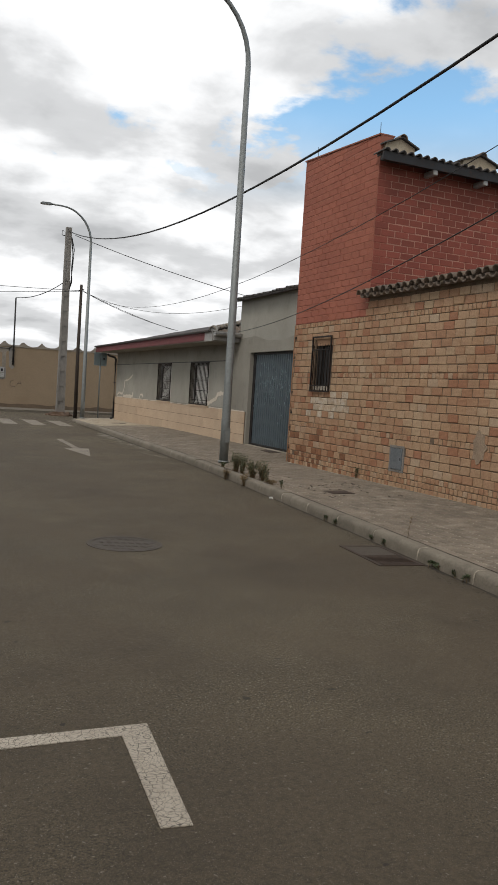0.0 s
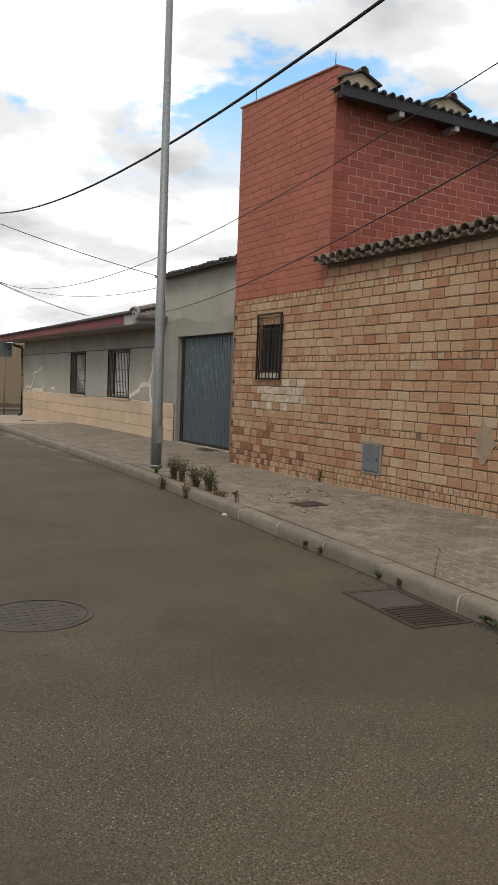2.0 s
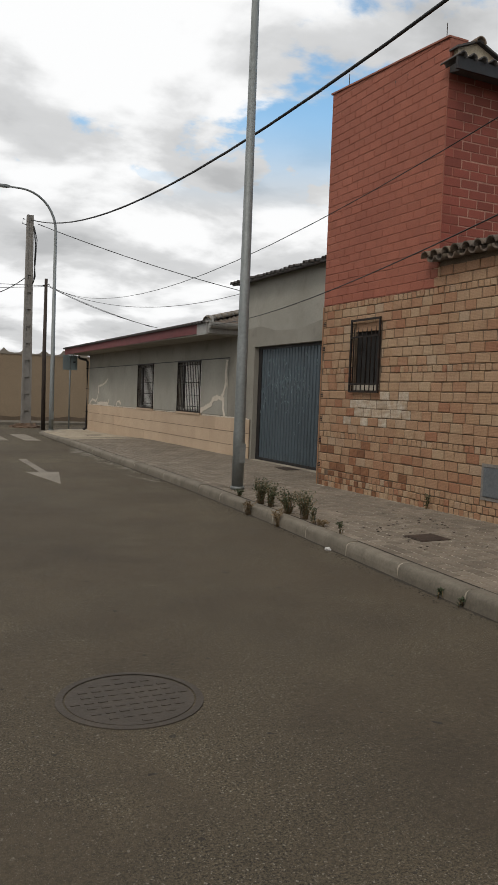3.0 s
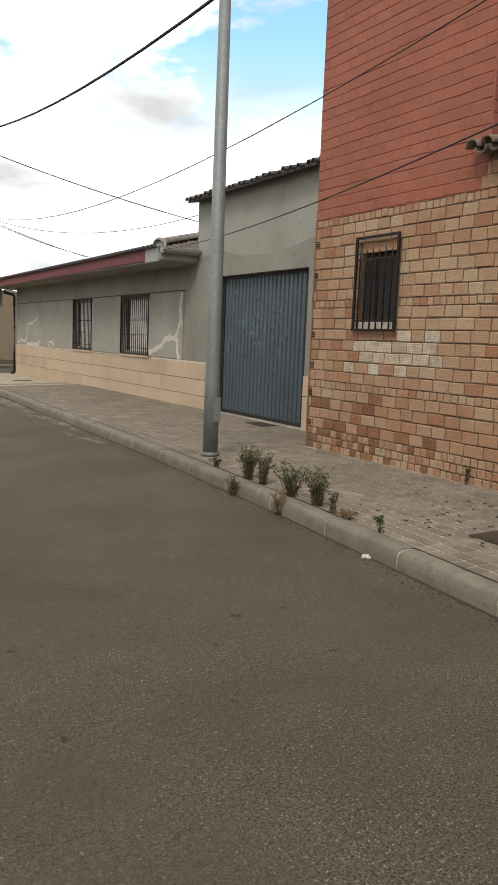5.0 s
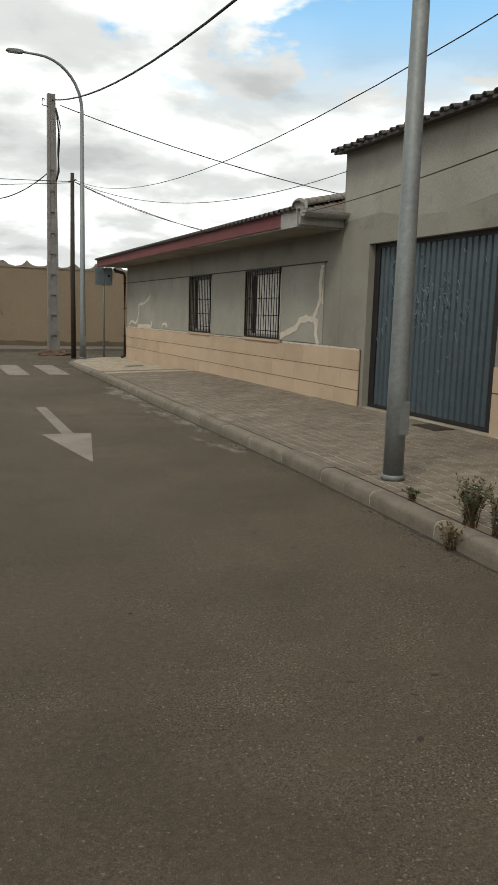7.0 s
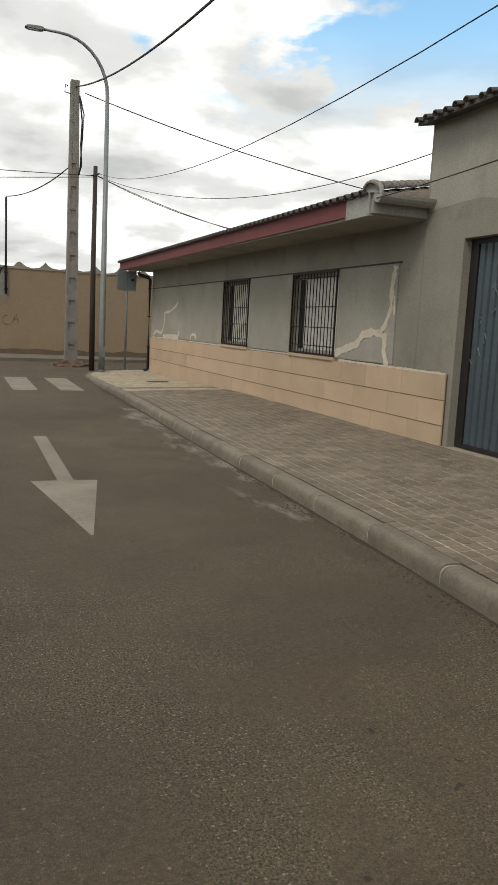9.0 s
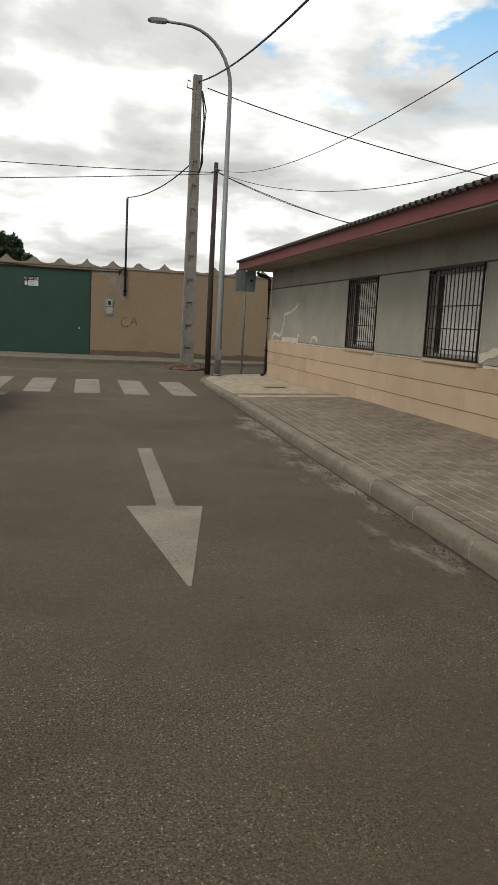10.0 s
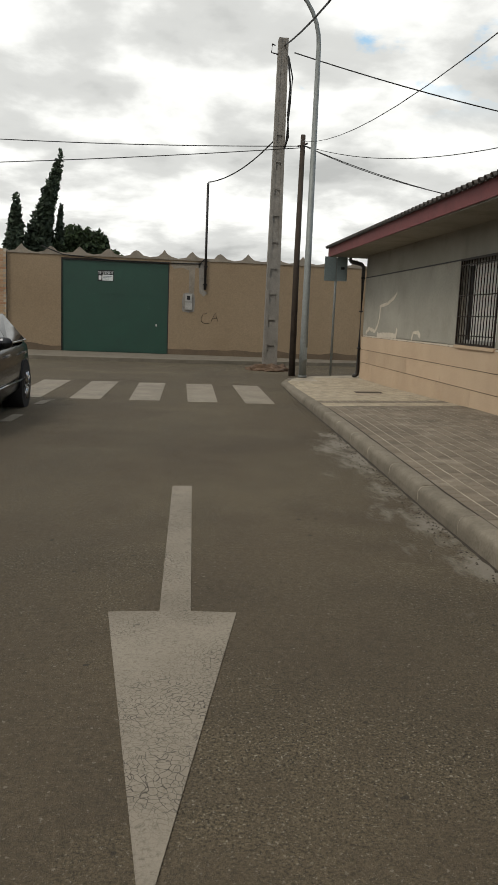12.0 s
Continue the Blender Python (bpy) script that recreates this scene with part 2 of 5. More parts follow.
M["brick_dark"] = material("stained_brick", (0.31, 0.145, 0.072), (0.21, 0.095, 0.05), vary="object", vary_amount=0.25, grain=40, blotch=8, groove=17.0, bump=0.2)
M["mortar"] = material("brick_mortar", (0.21, 0.15, 0.10), (0.13, 0.09, 0.06), (0.07, 0.048, 0.034), grain=50, blotch=3, bump=0.5)
M["red_o"] = material("red_painted_brick", (0.37, 0.125, 0.078), (0.32, 0.104, 0.066), (0.22, 0.08, 0.06), vary="object", vary_amount=0.06, grain=60, blotch=1.0, bump=0.25, stain_amount=0.35, rough=0.8)
M["red_i"] = material("red_brick_run", (0.30, 0.082, 0.055), (0.25, 0.066, 0.046), (0.16, 0.05, 0.038), vary="island", vary_amount=0.16, grain=60, blotch=1.2, bump=0.25, stain_amount=0.4, rough=0.8)
M["red_mortar"] = material("red_mortar", (0.36, 0.14, 0.095), grain=50, blotch=2, bump=0.3)
M["pale_mortar"] = material("pale_mortar", (0.50, 0.28, 0.20), (0.36, 0.18, 0.135), grain=50, blotch=2.5, bump=0.3)
M["pale_mortar_grey"] = material("smeared_mortar", (0.36, 0.27, 0.19), (0.27, 0.20, 0.14), grain=45, blotch=5, bump=0.5)
M["stucco"] = material("grey_render", (0.335, 0.315, 0.268), (0.25, 0.233, 0.196), (0.16, 0.146, 0.122), grain=45, blotch=0.65, bump=0.2, stain_amount=0.75)
M["stucco_new"] = material("pale_grey_render", (0.39, 0.372, 0.322), (0.315, 0.30, 0.255), (0.22, 0.206, 0.174), grain=45, blotch=0.8, bump=0.15, stain_amount=0.6)
M["filler"] = material("crack_filler", (0.70, 0.63, 0.53), (0.60, 0.53, 0.44), grain=60, blotch=8, bump=0.5)
M["band"] = material("beige_stone_cladding", (0.60, 0.455, 0.32), (0.53, 0.39, 0.27), (0.42, 0.28, 0.18), vary="object", vary_amount=0.08, grain=80, blotch=1.4, bump=0.12, stain_amount=0.35, rough=0.7)
M["band_joint"] = material("cladding_joint", (0.12, 0.09, 0.06), grain=50, bump=0.3)
M["gate"] = material("blue_grey_gate_paint", (0.085, 0.115, 0.135), (0.065, 0.09, 0.105), (0.04, 0.045, 0.05), rough=0.5, metal=0.2, grain=30, blotch=1.5, bump=0.08, spec=0.5)
M["gate_dark"] = material("dark_steel", (0.035, 0.035, 0.037), (0.025, 0.022, 0.02), (0.07, 0.035, 0.02), rough=0.55, metal=0.3, grain=40, blotch=4, bump=0.1)
M["chalk"] = material("faded_chalk", (0.25, 0.32, 0.34), (0.17, 0.22, 0.24), grain=50, blotch=9, bump=0.1)
M["iron"] = material("wrought_iron", (0.022, 0.018, 0.016), (0.03, 0.018, 0.012), (0.09, 0.035, 0.018), rough=0.6, metal=0.4, grain=60, blotch=6, bump=0.2)
M["galv"] = material("galvanised_steel", (0.23, 0.245, 0.24), (0.185, 0.20, 0.195), (0.14, 0.145, 0.14), rough=0.55, metal=0.25, grain=25, blotch=2.5, bump=0.05, spec=0.5)
M["rooftile"] = material("weathered_roof_tile", (0.20, 0.145, 0.105), (0.12, 0.10, 0.085), (0.24, 0.21, 0.13), vary="object", vary_amount=0.25, grain=40, blotch=4, bump=0.4, stain_amount=0.6)
M["roofdark"] = material("dark_roof_tile", (0.105, 0.095, 0.09), (0.075, 0.07, 0.068), (0.14, 0.10, 0.075), vary="island", vary_amount=0.2, grain=40, blotch=3, bump=0.3)
M["fascia"] = material("maroon_fascia", (0.20, 0.058, 0.058), (0.16, 0.045, 0.048), (0.09, 0.04, 0.04), rough=0.7, grain=30, blotch=2, bump=0.1)
M["concrete"] = material("weathered_concrete", (0.27, 0.25, 0.225), (0.20, 0.185, 0.165), (0.12, 0.11, 0.10), grain=40, blotch=2.5, bump=0.4, stain_amount=0.6)
M["pipe"] = material("dark_downpipe", (0.05, 0.045, 0.042), (0.035, 0.032, 0.03), rough=0.5, grain=30, blotch=3, bump=0.05)
M["zinc"] = material("pale_gutter", (0.42, 0.41, 0.39), (0.32, 0.31, 0.29), (0.18, 0.17, 0.15), rough=0.5, metal=0.1, grain=30, blotch=3, bump=0.05)
M["wood"] = material("dark_pole_wood", (0.062, 0.045, 0.034), (0.04, 0.03, 0.024), rough=0.85, grain=60, blotch=6, bump=0.5)
M["farwall"] = material("ochre_render", (0.285, 0.212, 0.138), (0.25, 0.182, 0.115), (0.19, 0.13, 0.08), grain=28, blotch=0.4, bump=0.08, stain_amount=0.45)
M["damp"] = material("damp_render", (0.16, 0.115, 0.075), (0.11, 0.08, 0.055), grain=25, blotch=1.5, bump=0.4)
M["crest"] = material("corrugated_cement", (0.30, 0.26, 0.21), (0.22, 0.19, 0.155), (0.14, 0.12, 0.10), grain=25, blotch=1.5, bump=0.3)
M["green"] = material("green_gate_paint", (0.008, 0.056, 0.036), (0.007, 0.045, 0.030), (0.006, 0.03, 0.022), rough=0.5, grain=25, blotch=1.0, bump=0.06, spec=0.5)
M["white"] = material("white_plate", (0.72, 0.73, 0.74), (0.62, 0.63, 0.64), grain=40, bump=0.02)
M["black"] = material("black_ink", (0.02, 0.02, 0.022), grain=40, bump=0)
M["sign_grey"] = material("sign_back", (0.20, 0.25, 0.26), (0.17, 0.21, 0.22), rough=0.5, metal=0.4, grain=25, bump=0.03)
M["cable"] = material("black_cable", (0.018, 0.018, 0.018), rough=0.6, grain=50, bump=0)
M["rust"] = material("rusty_cast_iron", (0.075, 0.052, 0.038), (0.05, 0.037, 0.03), (0.11, 0.06, 0.035), rough=0.75, metal=0.3, grain=60, blotch=6, bump=0.5)
M["manhole"] = material("worn_manhole_iron", (0.092, 0.075, 0.058), (0.07, 0.057, 0.045), (0.05, 0.04, 0.032), rough=0.75, metal=0.15, grain=60, blotch=6, bump=0.4)
M["box"] = material("grey_meter_door", (0.20, 0.22, 0.235), (0.17, 0.185, 0.195), rough=0.5, metal=0.3, grain=30, blotch=4, bump=0.04)
M["leaf"] = material("weed_leaf", (0.072, 0.092, 0.042), (0.05, 0.064, 0.032), vary="island", vary_amount=0.35, grain=60, blotch=6, bump=0, rough=0.7)
M["dry"] = material("dry_stalk", (0.24, 0.17, 0.09), (0.16, 0.11, 0.06), vary="island", vary_amount=0.3, grain=60, bump=0)
# dark cypress green, lightened to put distance haze into the colour
M["crown_dark"] = material("hazy_cypress_leaf", (0.042, 0.062, 0.036), (0.028, 0.043, 0.026), vary="island", vary_amount=0.4, grain=10, blotch=1.5, bump=0, rough=0.8)
M["crown"] = material("broad_leaf", (0.045, 0.07, 0.028), (0.028, 0.045, 0.02), vary="island", vary_amount=0.4, grain=10, blotch=1.5, bump=0, rough=0.8)
M["bark"] = material("bark", (0.10, 0.075, 0.055), grain=30, blotch=4, bump=0.5)
M["earth"] = material("dry_earth", (0.15, 0.095, 0.06), (0.10, 0.065, 0.045), grain=30, blotch=5, bump=0.6)
M["soil"] = material("dark_soil", (0.055, 0.043, 0.032), (0.035, 0.028, 0.02), (0.10, 0.075, 0.05), grain=50, blotch=7, bump=0.6)
M["shutter"] = material("pale_blind", (0.80, 0.78, 0.74), (0.70, 0.69, 0.65), grain=30, blotch=3, bump=0.02, rough=0.6)
# near-black that paints the shade inside the brick window and brick holes
M["shade_fill"] = material("painted_shade", (0.03, 0.028, 0.027), grain=20, bump=0.1)
M["cream"] = material("cream_gable", (0.52, 0.44, 0.32), (0.42, 0.34, 0.24), (0.25, 0.2, 0.15), grain=40, blotch=3, bump=0.3)
M["car_paint"] = material("dark_grey_car_paint", (0.022, 0.024, 0.028), (0.020, 0.022, 0.025), rough=0.18, metal=0.6, grain=15, blotch=1, bump=0, spec=0.6)
M["glass"] = material("tinted_glass", (0.012, 0.014, 0.016), rough=0.04, grain=10, bump=0, spec=0.8)
M["chrome"] = material("bright_metal", (0.62, 0.62, 0.63), rough=0.18, metal=1.0, grain=10, bump=0)
M["tyre"] = material("tyre_rubber", (0.018, 0.018, 0.018), rough=0.85, grain=60, bump=0.2)
M["paper"] = material("crumpled_paper", (0.75, 0.73, 0.70), (0.6, 0.58, 0.55), grain=60, blotch=20, bump=0.3)


# ---- mesh helpers ----
def bm_box(bm, x0, y0, z0, x1, y1, z1, bevel=0.0):
    vs = [bm.verts.new(p) for p in ((x0, y0, z0), (x1, y0, z0), (x1, y1, z0), (x0, y1, z0), (x0, y0, z1), (x1, y0, z1), (x1, y1, z1), (x0, y1, z1))]
    fs = [bm.faces.new([vs[i] for i in f]) for f in ((3, 2, 1, 0), (4, 5, 6, 7), (0, 1, 5, 4), (1, 2, 6, 5), (2, 3, 7, 6), (3, 0, 4, 7))]
    if bevel:
        es = {e for f in fs for e in f.edges}
        bmesh.ops.bevel(bm, geom=list(es), offset=bevel, segments=2, affect="EDGES")
    return vs


def box(x0, y0, z0, x1, y1, z1, bevel=0.0):
    bm = bmesh.new()
    bm_box(bm, x0, y0, z0, x1, y1, z1, bevel)
    return bm


def bm_tube(bm, pts, r, sides=8, caps=True):
    """A tube along points; r is one radius or one for each point."""
    pts = [Vector(p) for p in pts]
    rs = r if isinstance(r, (list, tuple)) else [r] * len(pts)
    rings = []
    for i, p in enumerate(pts):
        d = (pts[min(i + 1, len(pts) - 1)] - pts[max(i - 1, 0)]).normalized()
        side = d.cross(Vector((0, 0, 1)))
        if side.length < 1e-3:
            side = Vector((1, 0, 0))
        side.normalize()
        other = side.cross(d)
        rings.append([bm.verts.new(p + rs[i] * (side * math.cos(a) + other * math.sin(a))) for a in (2 * math.pi * k / sides for k in range(sides))])
    for a, c in zip(rings, rings[1:]):
        for k in range(sides):
            f = bm.faces.new((a[k], a[(k + 1) % sides], c[(k + 1) % sides], c[k]))
            f.smooth = True
    if caps:
        bm.faces.new(rings[0][::-1])
        bm.faces.new(rings[-1])


def tube(pts, r, sides=8):
    bm = bmesh.new()
    bm_tube(bm, pts, r, sides)
    return bm


def bm_prism(bm, outline, place, depth):
    """A flat outline (2D) set out by place(u, v, w), from w = 0 to depth."""
    a = [bm.verts.new(place(u, v, 0)) for u, v in outline]
    c = [bm.verts.new(place(u, v, depth)) for u, v in outline]
    n = len(a)
    bm.faces.new(a[::-1])
    bm.faces.new(c)
    for i in range(n):
        bm.faces.new((a[i], a[(i + 1) % n], c[(i + 1) % n], c[i]))


def to_mesh(name, bm, mat):
    bmesh.ops.recalc_face_normals(bm, faces=bm.faces)
    me = bpy.data.meshes.new(name)
    bm.to_mesh(me)
    bm.free()
    me.materials.append(mat)
    return me


def part(name, bm, mat, parent=None, label=""):
    ob = new(name, to_mesh(name, bm, mat))
    if parent:
        ob.parent = parent
    if label:
        ob["label"] = label
    return ob


def piece(name, me, parent, at):
    ob = new(name, me)
    ob.parent = parent
    ob.location = at
    return ob


def thing(name, at, label, category, group="", kind=""):
    ob = new(name)
    ob.location = at
    bpy.context.view_layer.update()
    return tagged(ob, label, category, group, kind)


def holder(name, label, category, kind=""):
    return tagged(new(name), label, category, kind=kind)


def wall_along_y(x0, x1, y0, y1, z0, z1, holes=()):
    """A wall's boxes round its openings (ya, yb, za, zb)."""
    bm = bmesh.new()
    ys = sorted({y0, y1, *[h[0] for h in holes], *[h[1] for h in holes]})
    for ya, yb in zip(ys, ys[1:]):
        cuts = sorted((h[2], h[3]) for h in holes if h[0] <= ya and h[1] >= yb)
        z = z0
        for za, zb in cuts:
            if za > z:
                bm_box(bm, x0, ya, z, x1, yb, za)
            z = zb
        if z1 > z:
            bm_box(bm, x0, ya, z, x1, yb, z1)
    bmesh.ops.remove_doubles(bm, verts=bm.verts, dist=1e-5)
    return bm


rng = random.Random(7)

# ---- plan ----
BX = 7.90      # street face of the brick house
HX = 8.82      # street face of the rendered houses
PZ = 0.14      # pavement level
KERB_Y = [-30, 0, 5.6, 8.6, 11.2, 12.5, 14.8, 16.5, 18.5, 21.5, 25.3, 30.8, 32.5]
KERB_X = [2.2, 4.58, 5.16, 5.45, 5.67, 5.79, 5.94, 6.04, 6.11, 6.17, 6.31, 6.46, 6.55]


def kerb_x(y):
    return float(np.interp(y, KERB_Y, KERB_X))


def kerb_drop(y):
    """The kerb sinks towards the crossing."""
    return float(np.interp(y, [27.0, 32.5], [0.0, 0.08]))


def pave_z(x, y):
    """Pavement level: it falls from the house fronts to the kerb."""
    fall = float(np.interp(y, [26.0, 33.0], [0.035, 0.014]))
    return PZ - kerb_drop(y) + fall * max(0.0, min(2.9, x - kerb_x(y) - 0.15))


CORNER = [(6.55, 32.5), (6.63, 33.3), (6.84, 34.1), (7.25, 34.75), (7.75, 35.2), (8.5, 35.5), (9.5, 35.65), (24, 36.4)]

# ---- ground, pavements, kerbs ----
bm = bmesh.new()
bmesh.ops.create_grid(bm, x_segments=8, y_segments=8, size=900)
ground = part("ground", bm, M["asphalt"])
tagged(ground, "worn brown-grey asphalt street with pale grit", "road", kind="structure")

bm = bmesh.new()
prev = None
for y in [-30, -20, -10] + list(range(-4, 33)) + [32.5]:
    row_ = [bm.verts.new((kerb_x(y) + 0.14 + d, y, pave_z(kerb_x(y) + 0.14 + d, y) - 0.004)) for d in (0, 0.01, 2.95, 18)]
    if prev:
        for a, b_, c, d in zip(prev, prev[1:], row_[1:], row_):
            bm.faces.new((a, b_, c, d))
    prev = row_
corner_ring = [(x + 0.1, y - 0.1) for x, y in CORNER[1:]]
last = [bm.verts.new((x, y, pave_z(x, 32.5) - 0.004)) for x, y in corner_ring]
bm.faces.new(prev + last[::-1])
pavement = tagged(part("pavement", bm, M["joint"]), "grey concrete tile pavement with pale worn joints", "pavement", kind="structure")

KERB_PROFILE = [(0, -0.02), (0.004, 0.06), (0.009, 0.10), (0.018, 0.124), (0.034, 0.140), (0.056, 0.147), (0.10, 0.149), (0.15, 0.148), (0.15, -0.02)]


def kerb_mesh(length, seed=0):
    """A worn stone: the rounded profile runs along it with chips and dips."""
    bm = bmesh.new()
    n, rings = 9, []
    for i in range(n + 1):
        w = (length - 0.014) * i / n if i in (0, n) else (length - 0.014) * (0.03 + 0.94 * (i - 1) / (n - 2))
        end = 0.005 if i in (0, n) else 0.0
        ring = []
        for u, v in KERB_PROFILE:
            k_ = noise.noise(Vector((u * 14, w * 5.5 + seed * 7.7, v * 14)))
            f_ = 1.0 if 0.0 < v and u < 0.14 else 0.0
            ring.append(bm.verts.new((u + f_ * (0.009 * k_ + end * 0.4), w, v - f_ * (0.009 * abs(k_) + end * (0.5 if v > 0.1 else 0)))))
        rings.append(ring)
    for a, c in zip(rings, rings[1:]):
        for k_ in range(len(a) - 1):
            bm.faces.new((a[k_], a[k_ + 1], c[k_ + 1], c[k_])).smooth = 0 < k_ < 6
    bm.faces.new(rings[0])
    bm.faces.new(rings[-1][::-1])
    return to_mesh("kerbstone", bm, M["kerb"])


kerb = holder("kerb", "worn grey concrete kerb of separate stones along pavement", "kerb", "structure")
long_stones = [kerb_mesh(1.0, k) for k in range(6)]
bm = bmesh.new()
bm_prism(bm, [(max(u, 0.006), v - (0.007 if v > 0 else 0)) for u, v in KERB_PROFILE], lambda u, v, w: (u, w - 0.017, v), 0.02)
kerb_mortar = to_mesh("mortar_joint", bm, M["joint"])


def lay_stone(me, x, y, dx, dy):
    ob = piece("kerbstone", me, kerb, (x, y, rng.uniform(-0.006, 0.003) - kerb_drop(y)))
    ob.rotation_euler = (0, rng.uniform(-0.02, 0.02), -math.atan2(dx, dy))
    if me in long_stones:
        jo = piece("mortar_joint", kerb_mortar, kerb, (x, y, -kerb_drop(y) - 0.002))
        jo.rotation_euler = (0, 0, -math.atan2(dx, dy))


y = -6.0
while y < 32.2:
    d = Vector((kerb_x(y + 1) - kerb_x(y), 1)).normalized()
    lay_stone(rng.choice(long_stones), kerb_x(y), y, d.x, d.y)
    y += d.y
short_stone = kerb_mesh(0.5)
dist, pts = 0.0, [Vector((kerb_x(y), y))] + [Vector(p) for p in CORNER[1:]]
for a, c in zip(pts, pts[1:]):
    seg, d = (c - a).length, (c - a).normalized()
    n = max(1, round(seg / 0.5)) if seg < 3 else 12
    me = kerb_mesh(seg / n) if seg < 3 else short_stone
    for k in range(n):
        p = a + d * (k * (seg / n if seg < 3 else 0.5))
        lay_stone(me, p.x, p.y, d.x, d.y)

def dirt_line(name, offset, width, z, label):
    """A ragged ribbon of earth along the kerb."""
    bm = bmesh.new()
    r = random.Random(name)
    prev = None
    yy = -5.0
    while yy < 32.4:
        w = width * (0.25 + 1.3 * abs(noise.noise(Vector((yy * 2.1, offset * 9, 1))))) * r.uniform(0.6, 1.2)
        zz = z - (kerb_drop(yy) if z > 0.1 else 0)
        a = bm.verts.new((kerb_x(yy) + offset - w, yy, zz))
        c = bm.verts.new((kerb_x(yy) + offset + w * 0.6, yy, zz))
        m_ = bm.verts.new((kerb_x(yy) + offset, yy, zz + 0.006))
        if prev:
            bm.faces.new((prev[0], prev[2], m_, a))
            bm.faces.new((prev[2], prev[1], c, m_))
        prev = (a, c, m_)
        yy += 0.06
    return tagged(part(name, bm, M["soil"]), label, "dirt", kind="structure")


dirt_line("kerb_dirt", -0.006, 0.05, 0.001, "dark earth and grit along kerb foot")
dirt_line("joint_dirt", 0.157, 0.016, PZ + 0.005, "dark earth in joint behind kerb")

def kerb_grit():
    """Small stones and crumbs lying in the gutter, as one mesh."""
    r = random.Random(19)
    vs, fs = [], []
    for _ in range(1500):
        yy = r.uniform(4.0, 30.0)
        xx = kerb_x(yy) - 0.02 - abs(r.gauss(0, 0.09))
        q = r.uniform(0.004, 0.013)
        a = r.uniform(0, 6.28)
        o = len(vs)
        for k in range(3):
            vs.append((xx + q * math.cos(a + 2.1 * k), yy + q * math.sin(a + 2.1 * k) * r.uniform(0.8, 1.6), 0.0005))
        vs.append((xx, yy, q * r.uniform(0.5, 0.9)))
        fs += [(o, o + 1, o + 3), (o + 1, o + 2, o + 3), (o + 2, o, o + 3)]
    me = bpy.data.meshes.new("kerb_grit")
    me.from_pydata(vs, [], fs)
    me.materials.append(M["soil"])
    tagged(new("kerb_grit", me), "dark grit and crumbs lying along kerb foot", "grit", kind="stuff")


kerb_grit()


# paint on the road
def road_mark(name, outline, label, mat="road_paint"):
    bm = bmesh.new()
    bm_prism(bm, outline, lambda u, v, w: (u, v, 0.001 + w), 0.004)
    return tagged(part(name, bm, M[mat]), label, "road marking", kind="structure")


road_mark("direction_arrow", [(4.105, 17.50), (4.125, 17.50), (4.50, 19.46), (4.275, 19.48), (4.345, 22.36), (4.18, 22.35), (4.12, 19.48), (3.87, 19.47)],
          "worn white direction arrow painted on asphalt")
for k in range(5):
    x = 5.41 - 0.985 * k
    road_mark("crossing_stripe", [(x, 28.92), (x + 0.51, 28.98), (x + 0.58, 32.45), (x + 0.03, 32.40)], "worn white zebra crossing stripe")
road_mark("parking_mark", [(-0.9, 3.79), (1.42, 3.76), (1.37, 2.985), (1.49, 2.97), (1.565, 3.86), (-0.9, 3.90)], "white parking bay corner line on asphalt", "fresh_paint")
for ya, yb in ((28.0, 28.58), (26.0, 26.74), (24.4, 25.1), (22.8, 23.5), (21.2, 21.9)):
    x = 2.11 + (ya - 28) * 0.045
    road_mark("parking_dash", [(x - 0.07, ya), (x + 0.07, ya), (x + 0.1, yb), (x - 0.04, yb)], "short white parking lane dash")
road_mark("parking_line", [(0.6, 28.62), (2.26, 28.66), (2.26, 28.74), (0.6, 28.70)], "thin white parking line beside zebra crossing")

# ---- manhole, drain, hatches ----
def manhole(x, y):
    t_ = thing("manhole_cover", (x, y, 0), "round rusty cast iron manhole cover set in asphalt", "manhole")
    bm = bmesh.new()
    outer = [(0.38 * math.cos(a), 0.38 * math.sin(a)) for a in np.linspace(0, 2 * math.pi, 40, endpoint=False)]
    inner = [(u * 0.9, v * 0.9) for u, v in outer]
    lo = [bm.verts.new((u, v, 0.006)) for u, v in outer]
    li = [bm.verts.new((u, v, 0.006)) for u, v in inner]
    lg = [bm.verts.new((u, v, 0.0)) for u, v in outer]
    for i in range(40):
        j = (i + 1) % 40
        bm.faces.new((lo[i], lo[j], li[j], li[i]))
        bm.faces.new((lg[i], lg[j], lo[j], lo[i]))
    part("ring", bm, M["manhole"], t_)
    bm = bmesh.new()
    bm_prism(bm, [(u * 0.87, v * 0.87) for u, v in outer], lambda u, v, w: (u, v, 0.0005 + w), 0.0035)
    lid = part("lid", bm, M["manhole"], t_)
    for i in range(-4, 5):
        for j in range(-4, 5):
            if (i * i + j * j) < 17:
                part("stud", box(i * 0.072 - 0.024, j * 0.072 - 0.01, 0.004, i * 0.072 + 0.024, j * 0.072 + 0.01, 0.007), M["manhole"], lid)


manhole(2.51, 8.03)


